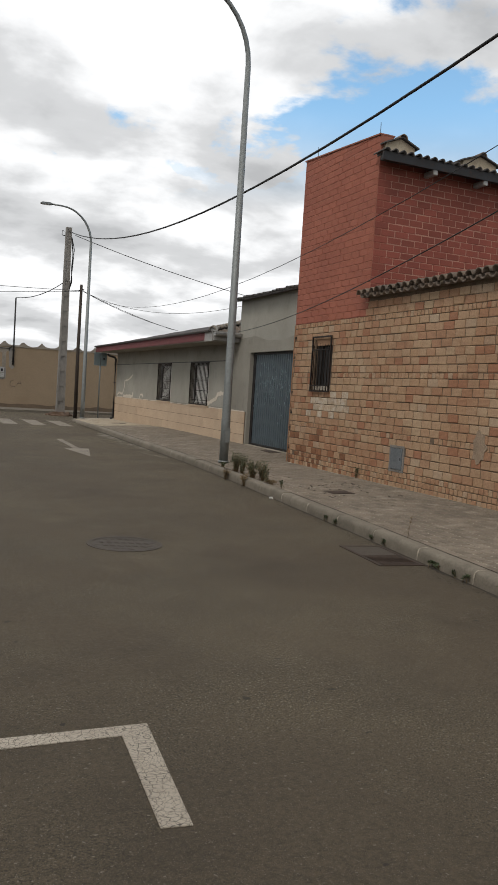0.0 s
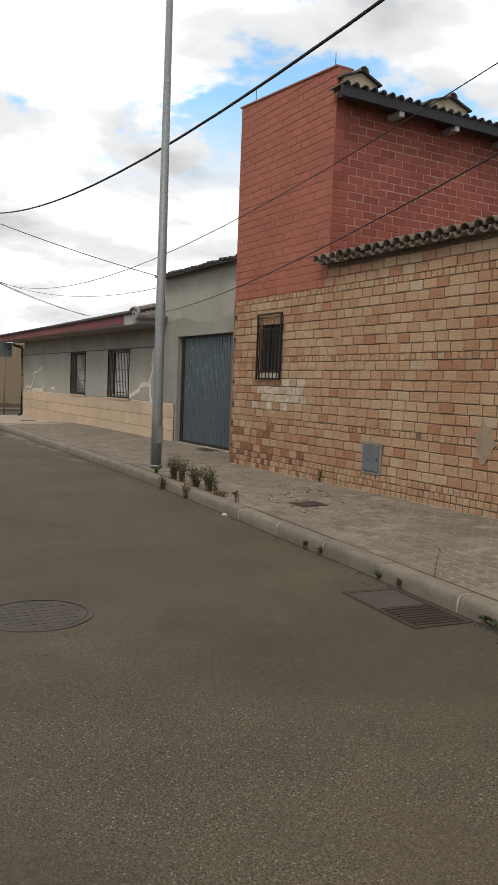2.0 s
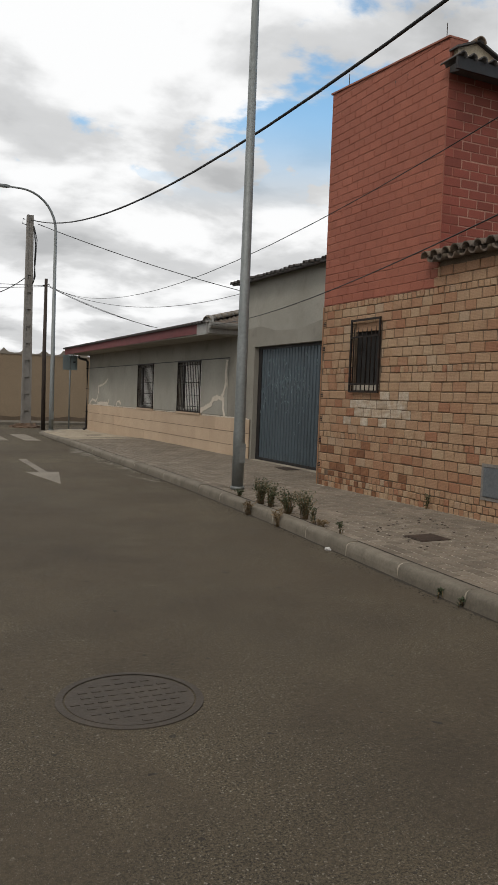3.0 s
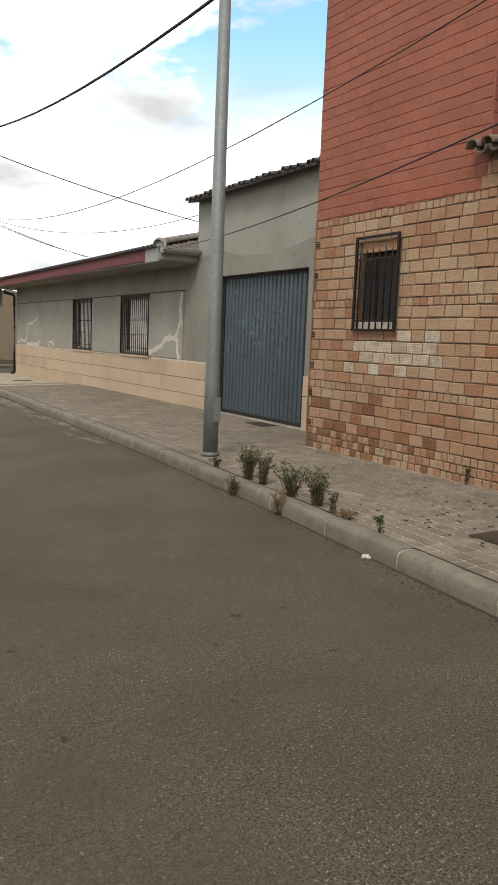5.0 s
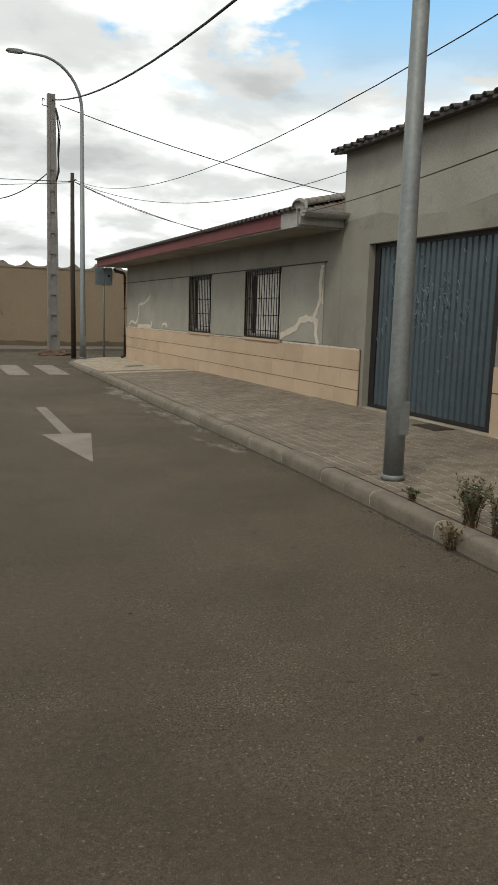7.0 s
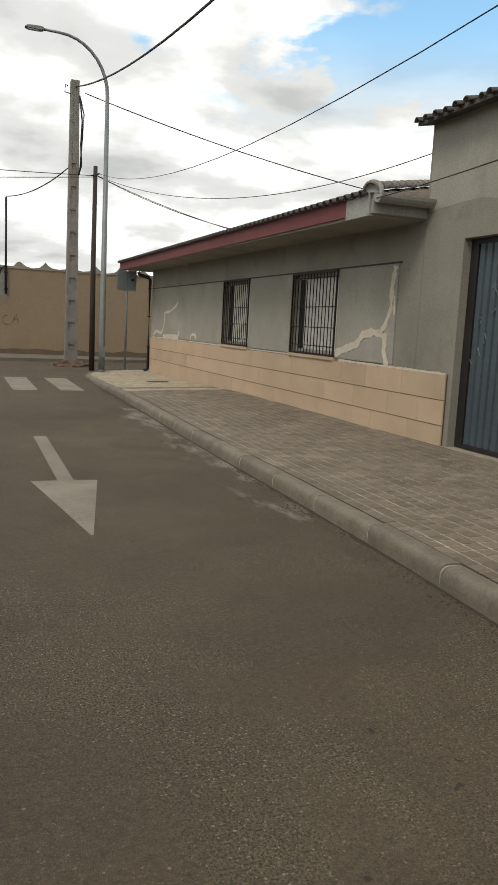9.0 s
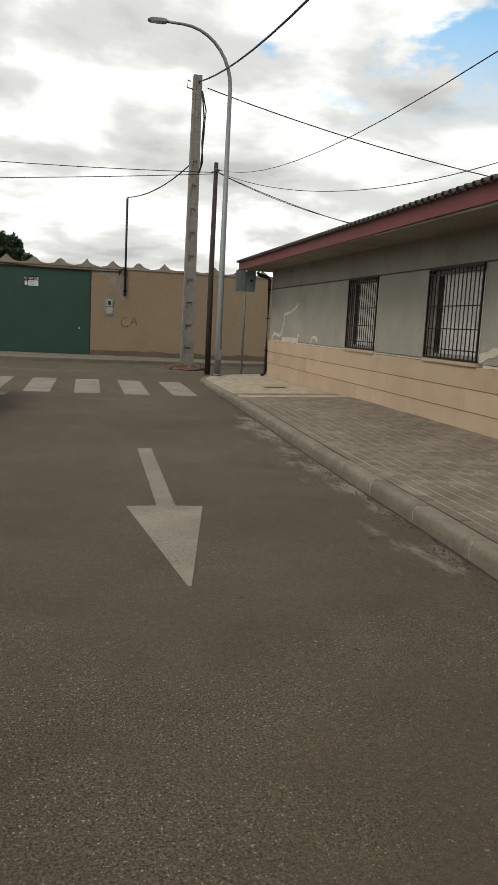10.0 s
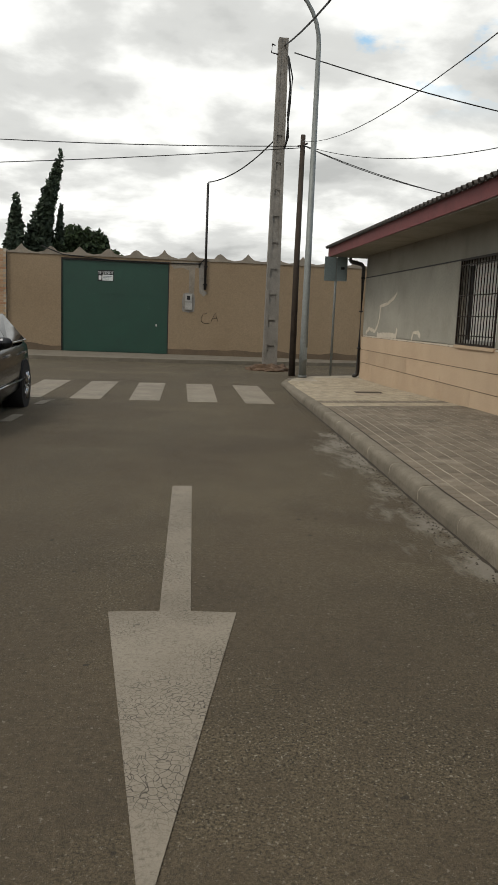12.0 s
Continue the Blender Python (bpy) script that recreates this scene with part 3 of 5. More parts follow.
def drain():
    t_ = thing("street_drain", (0, 0, 0), "rusty iron gully grate with cover plate at kerb", "drain")
    t_.location = (4.99, 7.22, 0)
    t_.rotation_euler = (0, 0, -0.095)
    part("frame", box(-0.21, -0.48, 0.0005, 0.29, -0.44, 0.008), M["rust"], t_)
    part("frame", box(-0.21, 0.44, 0.0005, 0.29, 0.48, 0.008), M["rust"], t_)
    part("frame", box(-0.21, -0.44, 0.0005, -0.17, 0.44, 0.008), M["rust"], t_)
    part("frame", box(0.25, -0.44, 0.0005, 0.29, 0.44, 0.008), M["rust"], t_)
    part("cover_plate", box(-0.165, 0.0, 0.0005, 0.245, 0.435, 0.006), M["manhole"], t_)
    # no hole is cut: a thin black plate paints the dark below the bars
    part("pit", box(-0.165, -0.435, 0.0004, 0.245, -0.005, 0.002), M["black"], t_)
    for k in range(8):
        yb = -0.42 + k * 0.053
        part("bar", box(-0.165, yb, 0.001, 0.245, yb + 0.024, 0.009), M["rust"], t_)


drain()


def pavement_hatch(x, y, w, l, z, label):
    t_ = thing("pavement_hatch", (x, y, pave_z(x, y) + z), label, "hatch")
    t_.rotation_euler = (0, -0.033, -0.05)
    part("rim", box(-w / 2, -l / 2, 0, w / 2, l / 2, 0.006), M["rust"], t_)
    part("plate", box(-w / 2 + 0.03, -l / 2 + 0.03, 0.001, w / 2 - 0.03, l / 2 - 0.03, 0.0085), M["rust"], t_)


pavement_hatch(6.58, 10.80, 0.36, 0.36, 0.002, "rusty square iron hatch in pavement")
pavement_hatch(8.56, 17.65, 0.3, 0.55, 0.002, "dark iron hatch in pavement before gate")
pavement_hatch(7.9, 30.4, 0.5, 0.3, 0.002, "small iron hatch in beige pavement")

# ---- brick house ----
BRICK_CACHE = {}


def brick_verts(w, h, d, c=0.007, seed=0):
    """A brick with a chamfered face; the face looks towards -x, its back on x = 0."""
    b_ = [(0, -w / 2, -h / 2), (0, w / 2, -h / 2), (0, w / 2, h / 2), (0, -w / 2, h / 2)]
    m_ = [(-d + c, y_, z_) for _, y_, z_ in b_]
    f_ = [(-d, y_ * (1 - 2 * c / w), z_ * (1 - 2 * c / h)) for _, y_, z_ in b_]
    r = random.Random(f"{w} {h} {d} {seed}")
    worn_ = 0.0055 if d > 0.0091 else 0.002
    f_ = [(x_ + r.uniform(0, worn_ * 0.6), y_ + r.uniform(-worn_, worn_), z_ + r.uniform(-worn_, worn_)) for x_, y_, z_ in f_]
    vs = b_ + m_ + f_
    fs = [(8, 9, 10, 11)]
    for k in (0, 4):
        for i in range(4):
            j = (i + 1) % 4
            fs.append((k + i, k + j, k + 4 + j, k + 4 + i))
    return vs, fs


def brick_mesh(w, h, d, mat):
    key = (w, h, d, mat.name)
    if key not in BRICK_CACHE:
        me = bpy.data.meshes.new("brick")
        vs, fs = brick_verts(w, h, d)
        me.from_pydata(vs, [], [f[::-1] for f in fs])
        me.materials.append(mat)
        BRICK_CACHE[key] = me
    return BRICK_CACHE[key]


def joined_bricks(name, items, mat, parent, turned=False, at=0.0):
    """Many bricks as one mesh: (u, z, w, h, d) on a face along y, or along x when turned."""
    vs, fs = [], []
    for n_, (u, z, w, h, d) in enumerate(items):
        bv, bf = brick_verts(w, h, d, seed=n_)
        o = len(vs)
        for px, py, pz in bv:
            vs.append((u - py, at + px, z + pz) if turned else (at + px, u + py, z + pz))
        fs += [tuple(o + i for i in f[::-1]) for f in bf]
    me = bpy.data.meshes.new(name)
    me.from_pydata(vs, [], fs)
    me.materials.append(mat)
    ob = new(name, me)
    ob.parent = parent
    ob["kind"] = "stuff"
    return ob


def courses(rows, u0, u1, lengths, holes=(), seed=1, skip=0.0, proud=(0.009, 0.018), joint=0.011):
    """Brick places (u, z, w, h, d) for rows of (z, height, small)."""
    r = random.Random(seed)
    out = []
    for i, (z, h, small) in enumerate(rows):
        step = 0.104 if small else lengths
        u = u0 - (0 if small else (i % 2) * step * 0.5)
        while u < u1 - 0.01:
            one = step * (r.uniform(0.86, 1.14) if lengths < 0.24 else 1.0)
            a, c = max(u, u0), min(u + one, u1)
            u += one
            if c - a < 0.05:
                continue
            zm = z + h / 2
            for ha, hb, za, zb in holes:
                if za < zm < zb:
                    if ha <= a and c <= hb:
                        c = a
                    elif a < ha < c:
                        c = ha
                    elif a < hb < c:
                        a = hb
            if c - a < 0.03 or r.random() < skip:
                continue
            j = joint + r.choice((0, 0.002, 0.004))
            out.append((round((a + c) / 2, 4), round(zm + r.uniform(-0.004, 0.004), 4), round(c - a - j, 3), round(h - j * 0.8, 3), round(r.uniform(*proud), 3)))
    return out


brick_house = thing("brick_house", (BX, 12.5, 0), "brick house with brown hollow brick base and red painted upper storey", "house")


def under(ob, parent):
    """Keeps a mesh that is modelled in world places where it is."""
    ob.parent = parent
    ob.matrix_parent_inverse = Matrix.Translation(parent.location).inverted()
    return ob


def wpart(name, bm, mat, parent, label=""):
    return under(part(name, bm, mat, None, label), parent)


W1 = (13.75, 14.43, 1.76, 2.79)
lower_wall = wpart("lower_wall", wall_along_y(BX + 0.02, BX + 0.30, -4, 15.40, 0, 3.12, [W1]), M["mortar"], brick_house, "brown hollow brick wall with rough joints")
wpart("low_wall_top", box(BX + 0.02, -4, 3.12, BX + 0.30, 12.64, 3.42), M["mortar"], brick_house)
wpart("end_wall", box(BX + 0.30, 15.1, 0, 15, 15.40, 6.2), M["mortar"], brick_house)
wpart("back_wall", box(14.7, -4, 0, 15, 15.2, 5.8), M["mortar"], brick_house)
upper = bmesh.new()
bm_prism(upper, [(12.505, 3.12), (15.40, 3.12), (15.40, 6.53), (12.505, 6.31)], lambda u, v, w: (BX + 0.012 + w, u, v), 0.26)
upper_wall = wpart("upper_wall", upper, M["red_mortar"], brick_house, "red painted brick parapet wall")
cap = bmesh.new()
bm_prism(cap, [(12.50, 6.305), (15.43, 6.525), (15.43, 6.55), (12.50, 6.33)], lambda u, v, w: (BX - 0.012 + w, u, v), 0.31)
wpart("parapet_cap", cap, M["red_mortar"], brick_house)
side_wall = wpart("side_wall", box(BX + 0.275, 12.505, 3.3, 14.6, 12.78, 5.92), M["pale_mortar"], brick_house, "red brick side wall with pale mortar joints")

rows, z = [], 0.19
for kind in "HHH" + "S" * 4 + "H" + "S" * 7 + "H" + "S" * 7 + "H":
    h = 0.094 if kind == "H" else 0.1315
    rows.append((z, h, kind == "H"))
    z += h
HOLE = (13.72, 14.46, 1.73, 2.82)
BOXHOLE = (11.07, 11.49, 0.46, 0.90)
brown = courses(rows, -3.9, 15.39, 0.232, [HOLE, BOXHOLE], seed=3, skip=0.002, joint=0.013)
top_rows = [(z, 0.131, False), (z + 0.131, 0.131, False)]
brown_top = courses(top_rows, -3.9, 12.62, 0.25, seed=5)
red_rows = [(3.125 + 0.122 * i, 0.122, False) for i in range(30)]
red_front = courses(red_rows, 12.52, 15.40, 0.29, seed=8, proud=(0.006, 0.009), joint=0.006)
red_side = courses([(3.46 + 0.122 * i, 0.122, False) for i in range(20)], BX + 0.005, 14.5, 0.29, seed=9, proud=(0.003, 0.005), joint=0.011)
near = sorted((b_ for b_ in brown if b_[0] > 12.2), key=lambda b_: -b_[0])[:300]
near_set = set(near)
joined_bricks("brickwork", [b_ for b_ in brown if b_ not in near_set] + brown_top, M["brick_i"], None, at=BX + 0.021)
under(bpy.data.objects["brickwork"], lower_wall.parent)
ob = joined_bricks("side_brickwork", red_side, M["red_i"], None, turned=True, at=12.504)
under(ob, brick_house)

# open ends of hollow bricks at the corner: dark blocks paint the shade in the holes
holes_v, holes_f = [], []
for i, (z_, h_, small) in enumerate(rows):
    if small or i % 3:
        continue
    for a in range(3):
        for c in range(3):
            yy, zz = 15.31 + a * 0.026, z_ + 0.03 + c * 0.026
            o_ = len(holes_v)
            holes_v += [(BX + 0.0005, yy + q, zz + w_) for q, w_ in ((0, 0), (0.014, 0), (0.014, 0.014), (0, 0.014))] + [(BX + 0.01, yy + q, zz + w_) for q, w_ in ((0, 0), (0.014, 0), (0.014, 0.014), (0, 0.014))]
            holes_f += [tuple(o_ + q for q in f) for f in ((3, 2, 1, 0), (4, 5, 6, 7), (0, 1, 5, 4), (1, 2, 6, 5), (2, 3, 7, 6), (3, 0, 4, 7))]
me = bpy.data.meshes.new("brick_holes")
me.from_pydata(holes_v, [], holes_f)
me.materials.append(M["shade_fill"])
o = new("brick_holes", me)
o["kind"] = "stuff"
under(o, brick_house)

# toothed quoin ends on the corner, hollow brick ends
quoin = wpart("corner_quoin", box(BX + 0.004, 15.402, PZ, BX + 0.28, 15.415, 3.11), M["brick_i"], brick_house)

# street window of the brick house
w1 = wpart("window", wall_along_y(BX - 0.045, BX - 0.02, 13.70, 14.48, 1.725, 2.83, [(13.73, 14.45, 1.755, 2.80)]), M["iron"], brick_house, "small barred window with dark iron grille")


def sub(name, bm, mat, parent, label=""):
    ob_ = part(name, bm, mat, None, label)
    ob_.parent = parent
    ob_.matrix_parent_inverse = Matrix.Identity(4)
    return ob_


for k in range(6):
    yb = 13.80 + k * 0.116
    b_ = tube([(BX - 0.04, yb, 1.745), (BX - 0.04, yb, 2.62), (BX - 0.04, yb, 2.70)], [0.010, 0.010, 0.002], 6)
    sub("bar", b_, M["iron"], w1)
for zb in (1.85, 2.56):
    sub("cross_bar", box(BX - 0.055, 13.73, zb - 0.012, BX - 0.043, 14.45, zb + 0.012), M["iron"], w1)
# near-black sheet close behind the bars paints the unlit room
sub("dark_pane", box(BX + 0.10, W1[0], 1.76, BX + 0.12, W1[1] + 0.02, 2.81), M["shade_fill"], w1)
sub("lintel", box(BX + 0.03, W1[0], 2.65, BX + 0.099, W1[1], 2.79), M["brick_i"], w1, "brick lintel over the window")
# near-black block, the room's shade again at the far side
sub("infill", box(BX + 0.075, 14.22, 1.86, BX + 0.099, 14.43, 2.65), M["shade_fill"], w1, "dark block standing in for unlit window interior")
sub("sill", box(BX + 0.024, W1[0], 1.76, BX + 0.099, W1[1], 1.86), M["filler"], w1, "limewashed brick sill")

# meter box in the brick wall
mb = thing("meter_box", (BX, 11.28, 0.68), "grey metal meter box door set in brick wall", "meter box")
part("surround", wall_along_y(-0.001, 0.03, -0.21, 0.21, -0.22, 0.22, [(-0.17, 0.17, -0.18, 0.18)]), M["concrete"], mb)
part("door", box(-0.012, -0.165, -0.175, 0.02, 0.165, 0.175, 0.004), M["box"], mb)
part("latch", box(-0.017, -0.14, -0.02, -0.011, -0.12, 0.02), M["gate_dark"], mb)

smear = bmesh.new()
rs_ = random.Random(31)
bm_prism(smear, [(9.25 + 0.16 * rs_.uniform(0.7, 1.15) * math.cos(a), 1.05 + 0.24 * rs_.uniform(0.75, 1.15) * math.sin(a)) for a in np.linspace(0, 2 * math.pi, 18, endpoint=False)], lambda u, v, w: (BX - 0.003 + w, u, v), 0.012)
wpart("mortar_smear", smear, M["pale_mortar_grey"], brick_house, "pale mortar smeared over bricks")
# tiles on the low wall
def barrel_tile(length, r0, r1, thick, mat, up_=True):
    bm = bmesh.new()
    n = 8
    ring = []
    for x, r in ((0.0, r0), (length, r1)):
        for rr in (r, r - thick):
            ring.append([bm.verts.new((x, rr * math.cos(math.pi * k / n), (1 if up_ else -1) * rr * math.sin(math.pi * k / n))) for k in range(n + 1)])
    a, ai, c, ci = ring
    for k in range(n):
        bm.faces.new((a[k], a[k + 1], c[k + 1], c[k])).smooth = True
        bm.faces.new((ai[k + 1], ai[k], ci[k], ci[k + 1])).smooth = True
        bm.faces.new((a[k + 1], a[k], ai[k], ai[k + 1]))
        bm.faces.new((c[k], c[k + 1], ci[k + 1], ci[k]))
    for k in (0, n):
        bm.faces.new((a[k], c[k], ci[k], ai[k]))
    return to_mesh("tile", bm, mat)


low_roof = wpart("low_roof", box(BX + 0.02, -4, 3.421, BX + 0.3, 12.49, 3.45), M["mortar"], brick_house, "old barrel tile roof over the low wall")
cover_tile, pan_tile = barrel_tile(0.5, 0.085, 0.07, 0.014, M["rooftile"]), barrel_tile(0.5, 0.075, 0.085, 0.014, M["rooftile"], False)
slope = 0.22
for course in range(5):
    for k in range(46):
        yy = 12.58 - k * 0.2
        for me, dy, dz in ((cover_tile, 0, 0.075), (pan_tile, 0.1, 0.07)):
            if dy and k == 0:
                continue
            if course > 1 and k > 24:
                continue
            o = new("tile", me)
            o.location = (BX - 0.17 + course * 0.40 + rng.uniform(-0.015, 0.015), yy + dy + rng.uniform(-0.01, 0.01), 3.42 + dz + course * 0.40 * slope + rng.uniform(-0.006, 0.006))
            o.rotation_euler = (rng.uniform(-0.05, 0.05), -math.atan(slope) + 0.03, rng.uniform(-0.03, 0.03))
            under(o, low_roof)
bm = bmesh.new()
bm_prism(bm, [(BX + 0.3, 3.42), (14.6, 4.82), (14.6, 4.72), (BX + 0.3, 3.32)], lambda u, v, w: (u, -4 + w, v), 16.5)
wpart("low_roof_deck", bm, M["roofdark"], brick_house)

# roof of the upper storey
bm = bmesh.new()
bm_prism(bm, [(12.22, 5.91), (15.3, 6.41), (15.3, 6.33), (12.22, 5.81)], lambda u, v, w: (BX + 0.02 + w, u, v), 6.7)
wpart("upper_roof", bm, M["roofdark"], brick_house)
wpart("eave_board", box(BX - 0.12, 12.18, 5.78, 14.6, 12.215, 5.93), M["gate_dark"], brick_house, "dark grey eave board")
small_tile = barrel_tile(0.4, 0.058, 0.05, 0.012, M["roofdark"])
for k in range(40):
    o = new("eave_tile", small_tile)
    o.location = (BX - 0.06 + 0.165 * k, 12.14, 5.93)
    o.rotation_euler = (0.16, 0, math.pi / 2)
    under(o, brick_house)
for k in range(5):
    wpart("rafter_end", box(BX + 0.95 + 1.12 * k, 12.20, 5.70, BX + 1.05 + 1.12 * k, 12.50, 5.79, 0.008), M["zinc"], brick_house, "pale rafter end")
for xg, wg in ((BX + 0.37, 0.6), (BX + 2.13, 0.75), (BX + 4.2, 0.7)):
    bm = bmesh.new()
    bm_prism(bm, [(-wg / 2, 5.89), (wg / 2, 5.89), (wg / 2, 6.15), (0, 6.27), (-wg / 2, 6.15)], lambda u, v, w: (xg + u, 12.42 + w, v), 1.6)
    g = wpart("roof_vent", bm, M["cream"], brick_house, "cream rendered roof vent with tiled gable")
    for s in (-1, 1):
        bm = bmesh.new()
        bm_prism(bm, [(s * (wg / 2 + 0.06), 6.13), (0, 6.275), (0, 6.3), (s * (wg / 2 + 0.06), 6.155)], lambda u, v, w: (xg + u, 12.36 + w, v), 1.7)
        sub("cover", bm, M["roofdark"], g)
    o = new("ridge_tile", cover_tile)
    o.location, o.rotation_euler, o.parent = (xg, 12.33, 6.25), (0, 0, math.pi / 2), g
for yy, zz in ((15.1, 6.51), (12.72, 6.33)):
    wpart("rebar", tube([(BX + 0.12, yy, zz), (BX + 0.11, yy - 0.01, zz + 0.26)], 0.006, 5), M["iron"], brick_house)

# ---- rendered house and gate building ----
GATE = (16.86, 19.87, 0.235, 2.71)
gate_house = thing("gate_house", (HX, 18.5, 0), "grey rendered garage building with wide steel gate", "house")
gw = wpart("front_wall", wall_along_y(HX, HX + 0.3, 15.42, 20.70, 0, 4.19, [(GATE[0], GATE[1], -0.01, GATE[3])]), M["stucco"], gate_house, "grey cement rendered wall with damp stains")
wpart("side_wall", box(HX + 0.3, 20.44, 0, 15, 20.70, 4.18), M["stucco"], gate_house)
wpart("back_wall", box(14.7, 15.42, 0, 15, 20.44, 4.18), M["stucco"], gate_house)
patch = bmesh.new()
bm_prism(patch, [(17.4, 3.05), (17.9, 2.98), (18.9, 3.02), (19.6, 3.15), (20.66, 3.10), (20.66, 4.2), (15.6, 4.2), (15.6, 3.3)], lambda u, v, w: (HX - 0.002 + w, u, v), 0.004)
wpart("render_patch", patch, M["stucco_new"], gate_house, "paler newer render above the gate")
bm = bmesh.new()
bm_prism(bm, [(HX - 0.22, 4.165), (HX + 6, 5.3), (HX + 6, 5.24), (HX - 0.22, 4.115)], lambda u, v, w: (u, 15.4 + w, v), 5.32)
groof = wpart("roof", bm, M["roofdark"], gate_house, "dark tiled roof with ragged eave")
for k in range(26):
    o = new("eave_tile", small_tile)
    o.location = (HX - 0.28 + rng.uniform(-0.03, 0.03), 20.64 - 0.2 * k, 4.135 + rng.uniform(-0.012, 0.012))
    o.rotation_euler = (rng.uniform(-0.05, 0.05), -0.2, 0)
    under(o, groof)
# gate
gate = wpart("gate", wall_along_y(HX + 0.11, HX + 0.17, GATE[0] - 0.02, GATE[1] + 0.02, GATE[2], 2.73, [(GATE[0] + 0.22, GATE[1] - 0.14, GATE[2] + 0.04, 2.65)]), M["gate_dark"], gate_house, "blue-grey corrugated steel gate in dark frame")
nsl = 21
pitch = (GATE[1] - 0.14 - GATE[0] - 0.22) / nsl
for k in range(nsl):
    ya = GATE[0] + 0.22 + k * pitch
    bm = bmesh.new()
    bm_prism(bm, [(0.03, 0), (0.03, 0.016), (0, 0.03), (0, pitch - 0.016), (0.03, pitch - 0.003), (0.045, pitch - 0.003), (0.045, 0)], lambda u, v, w: (HX + 0.125 + u, ya + v, GATE[2] + 0.042 + w), 2.65 - GATE[2] - 0.044)
    sub("slat", bm, M["gate"], gate)
sub("bottom_rail", box(HX + 0.118, GATE[0] + 0.22, GATE[2] + 0.01, HX + 0.165, GATE[1] - 0.14, GATE[2] + 0.055), M["gate_dark"], gate)
rg = random.Random(21)
for k in range(80):
    c_y, c_z = rg.gauss(18.45, 0.55), rg.gauss(1.85, 0.32)
    pts = [(HX + 0.123, c_y + 0.03 * math.sin(i * 1.3 + k) + 0.008 * i, c_z + 0.055 * math.cos(i * 0.9 + k * 2) + 0.012 * i) for i in range(5)]
    sub("chalk_scrawl", tube(pts, 0.0065, 4), M["chalk"], gate)
pil = wpart("pilaster", box(HX - 0.03, 16.0, PZ, HX + 0.001, 16.84, 1.06, 0.004), M["band"], gate_house, "beige stone cladding beside the gate")
sub("joint", box(HX - 0.033, 16.0, 0.74, HX - 0.029, 16.84, 0.755), M["band_joint"], pil)

# the long house
house = thing("rendered_house", (HX, 28, 0), "long grey rendered house with maroon fascia and barred windows", "house")
WIN = [(22.97, 24.66, 1.18, 2.50), (26.79, 28.35, 1.18, 2.51)]
hw = wpart("front_wall", wall_along_y(HX + 0.001, HX + 0.3, 20.71, 34.9, 0, 3.3, [(a + 0.02, c - 0.02, za, zb) for a, c, za, zb in WIN]), M["stucco"], house, "grey cement rendered front wall")
wpart("end_wall", box(HX + 0.3, 34.6, 0, 15, 34.9, 3.3), M["stucco"], house)
wpart("back_wall", box(14.7, 20.72, 0, 15, 34.6, 3.3), M["stucco"], house)
panels = [(21.25, 22.97), (24.66, 26.79), (28.35, 34.86)]
for ya, yb in panels:
    wpart("render_panel", box(HX - 0.014, ya, 1.14, HX + 0.001, yb, 2.50, 0.003), M["stucco_new"], house, "paler smooth render panel")
# raised dark strip that draws the shadow line above the panels
wpart("shadow_joint", box(HX - 0.02, 21.2, 2.503, HX + 0.001, 34.88, 2.523), M["gate_dark"], house)
band = wpart("stone_band", box(HX - 0.018, 19.96, 0.05, HX + 0.0, 34.9, 1.10), M["band_joint"], house, "beige stone cladding in three long courses")
rb = random.Random(4)
for r_, (za, zb) in enumerate(((0.06, 0.464), (0.475, 0.776), (0.787, 1.095))):
    ya = 19.96
    while ya < 34.85:
        yb = min(34.9, ya + rb.choice((0.55, 0.75, 0.98, 1.2)) if ya < 22.3 else ya + rb.uniform(1.6, 3.2))
        if 34.9 - yb < 0.4:
            yb = 34.9
        sub("stone", box(HX - 0.035, ya + 0.002, za, HX - 0.017, yb - 0.002, zb), M["band"], band)
        ya = yb


def ragged_strip(name, pts, width, parent, mat=M["filler"], seed=1, x=HX - 0.014, label="pale crack filler"):
    """A band of filler along a broken line on the street face."""
    r = random.Random(seed)
    fine = []
    for (ya, za), (yb, zb) in zip(pts, pts[1:]):
        n = max(2, int(math.hypot(yb - ya, zb - za) / 0.05))
        fine += [(ya + (yb - ya) * i / n, za + (zb - za) * i / n) for i in range(n)]
    fine.append(pts[-1])
    left, right = [], []
    for i, (ya, za) in enumerate(fine):
        a, c = fine[max(0, i - 1)], fine[min(len(fine) - 1, i + 1)]
        d = Vector((c[0] - a[0], c[1] - a[1])).normalized()
        w = width * r.uniform(0.55, 1.25)
        left.append((ya - d.y * w, za + d.x * w))
        right.append((ya + d.y * w * r.uniform(0.5, 1), za - d.x * w))
    bm = bmesh.new()
    for i in range(len(fine) - 1):
        q = [left[i], left[i + 1], right[i + 1], right[i]]
        f = [bm.verts.new((x - 0.005, *p)) for p in q]
        b2 = [bm.verts.new((x + 0.001, *p)) for p in q]
        bm.faces.new(f)
        for j in (0, 2):
            bm.faces.new((f[j], f[(j + 1) % 4], b2[(j + 1) % 4], b2[j]))
    return wpart(name, bm, mat, parent, label)


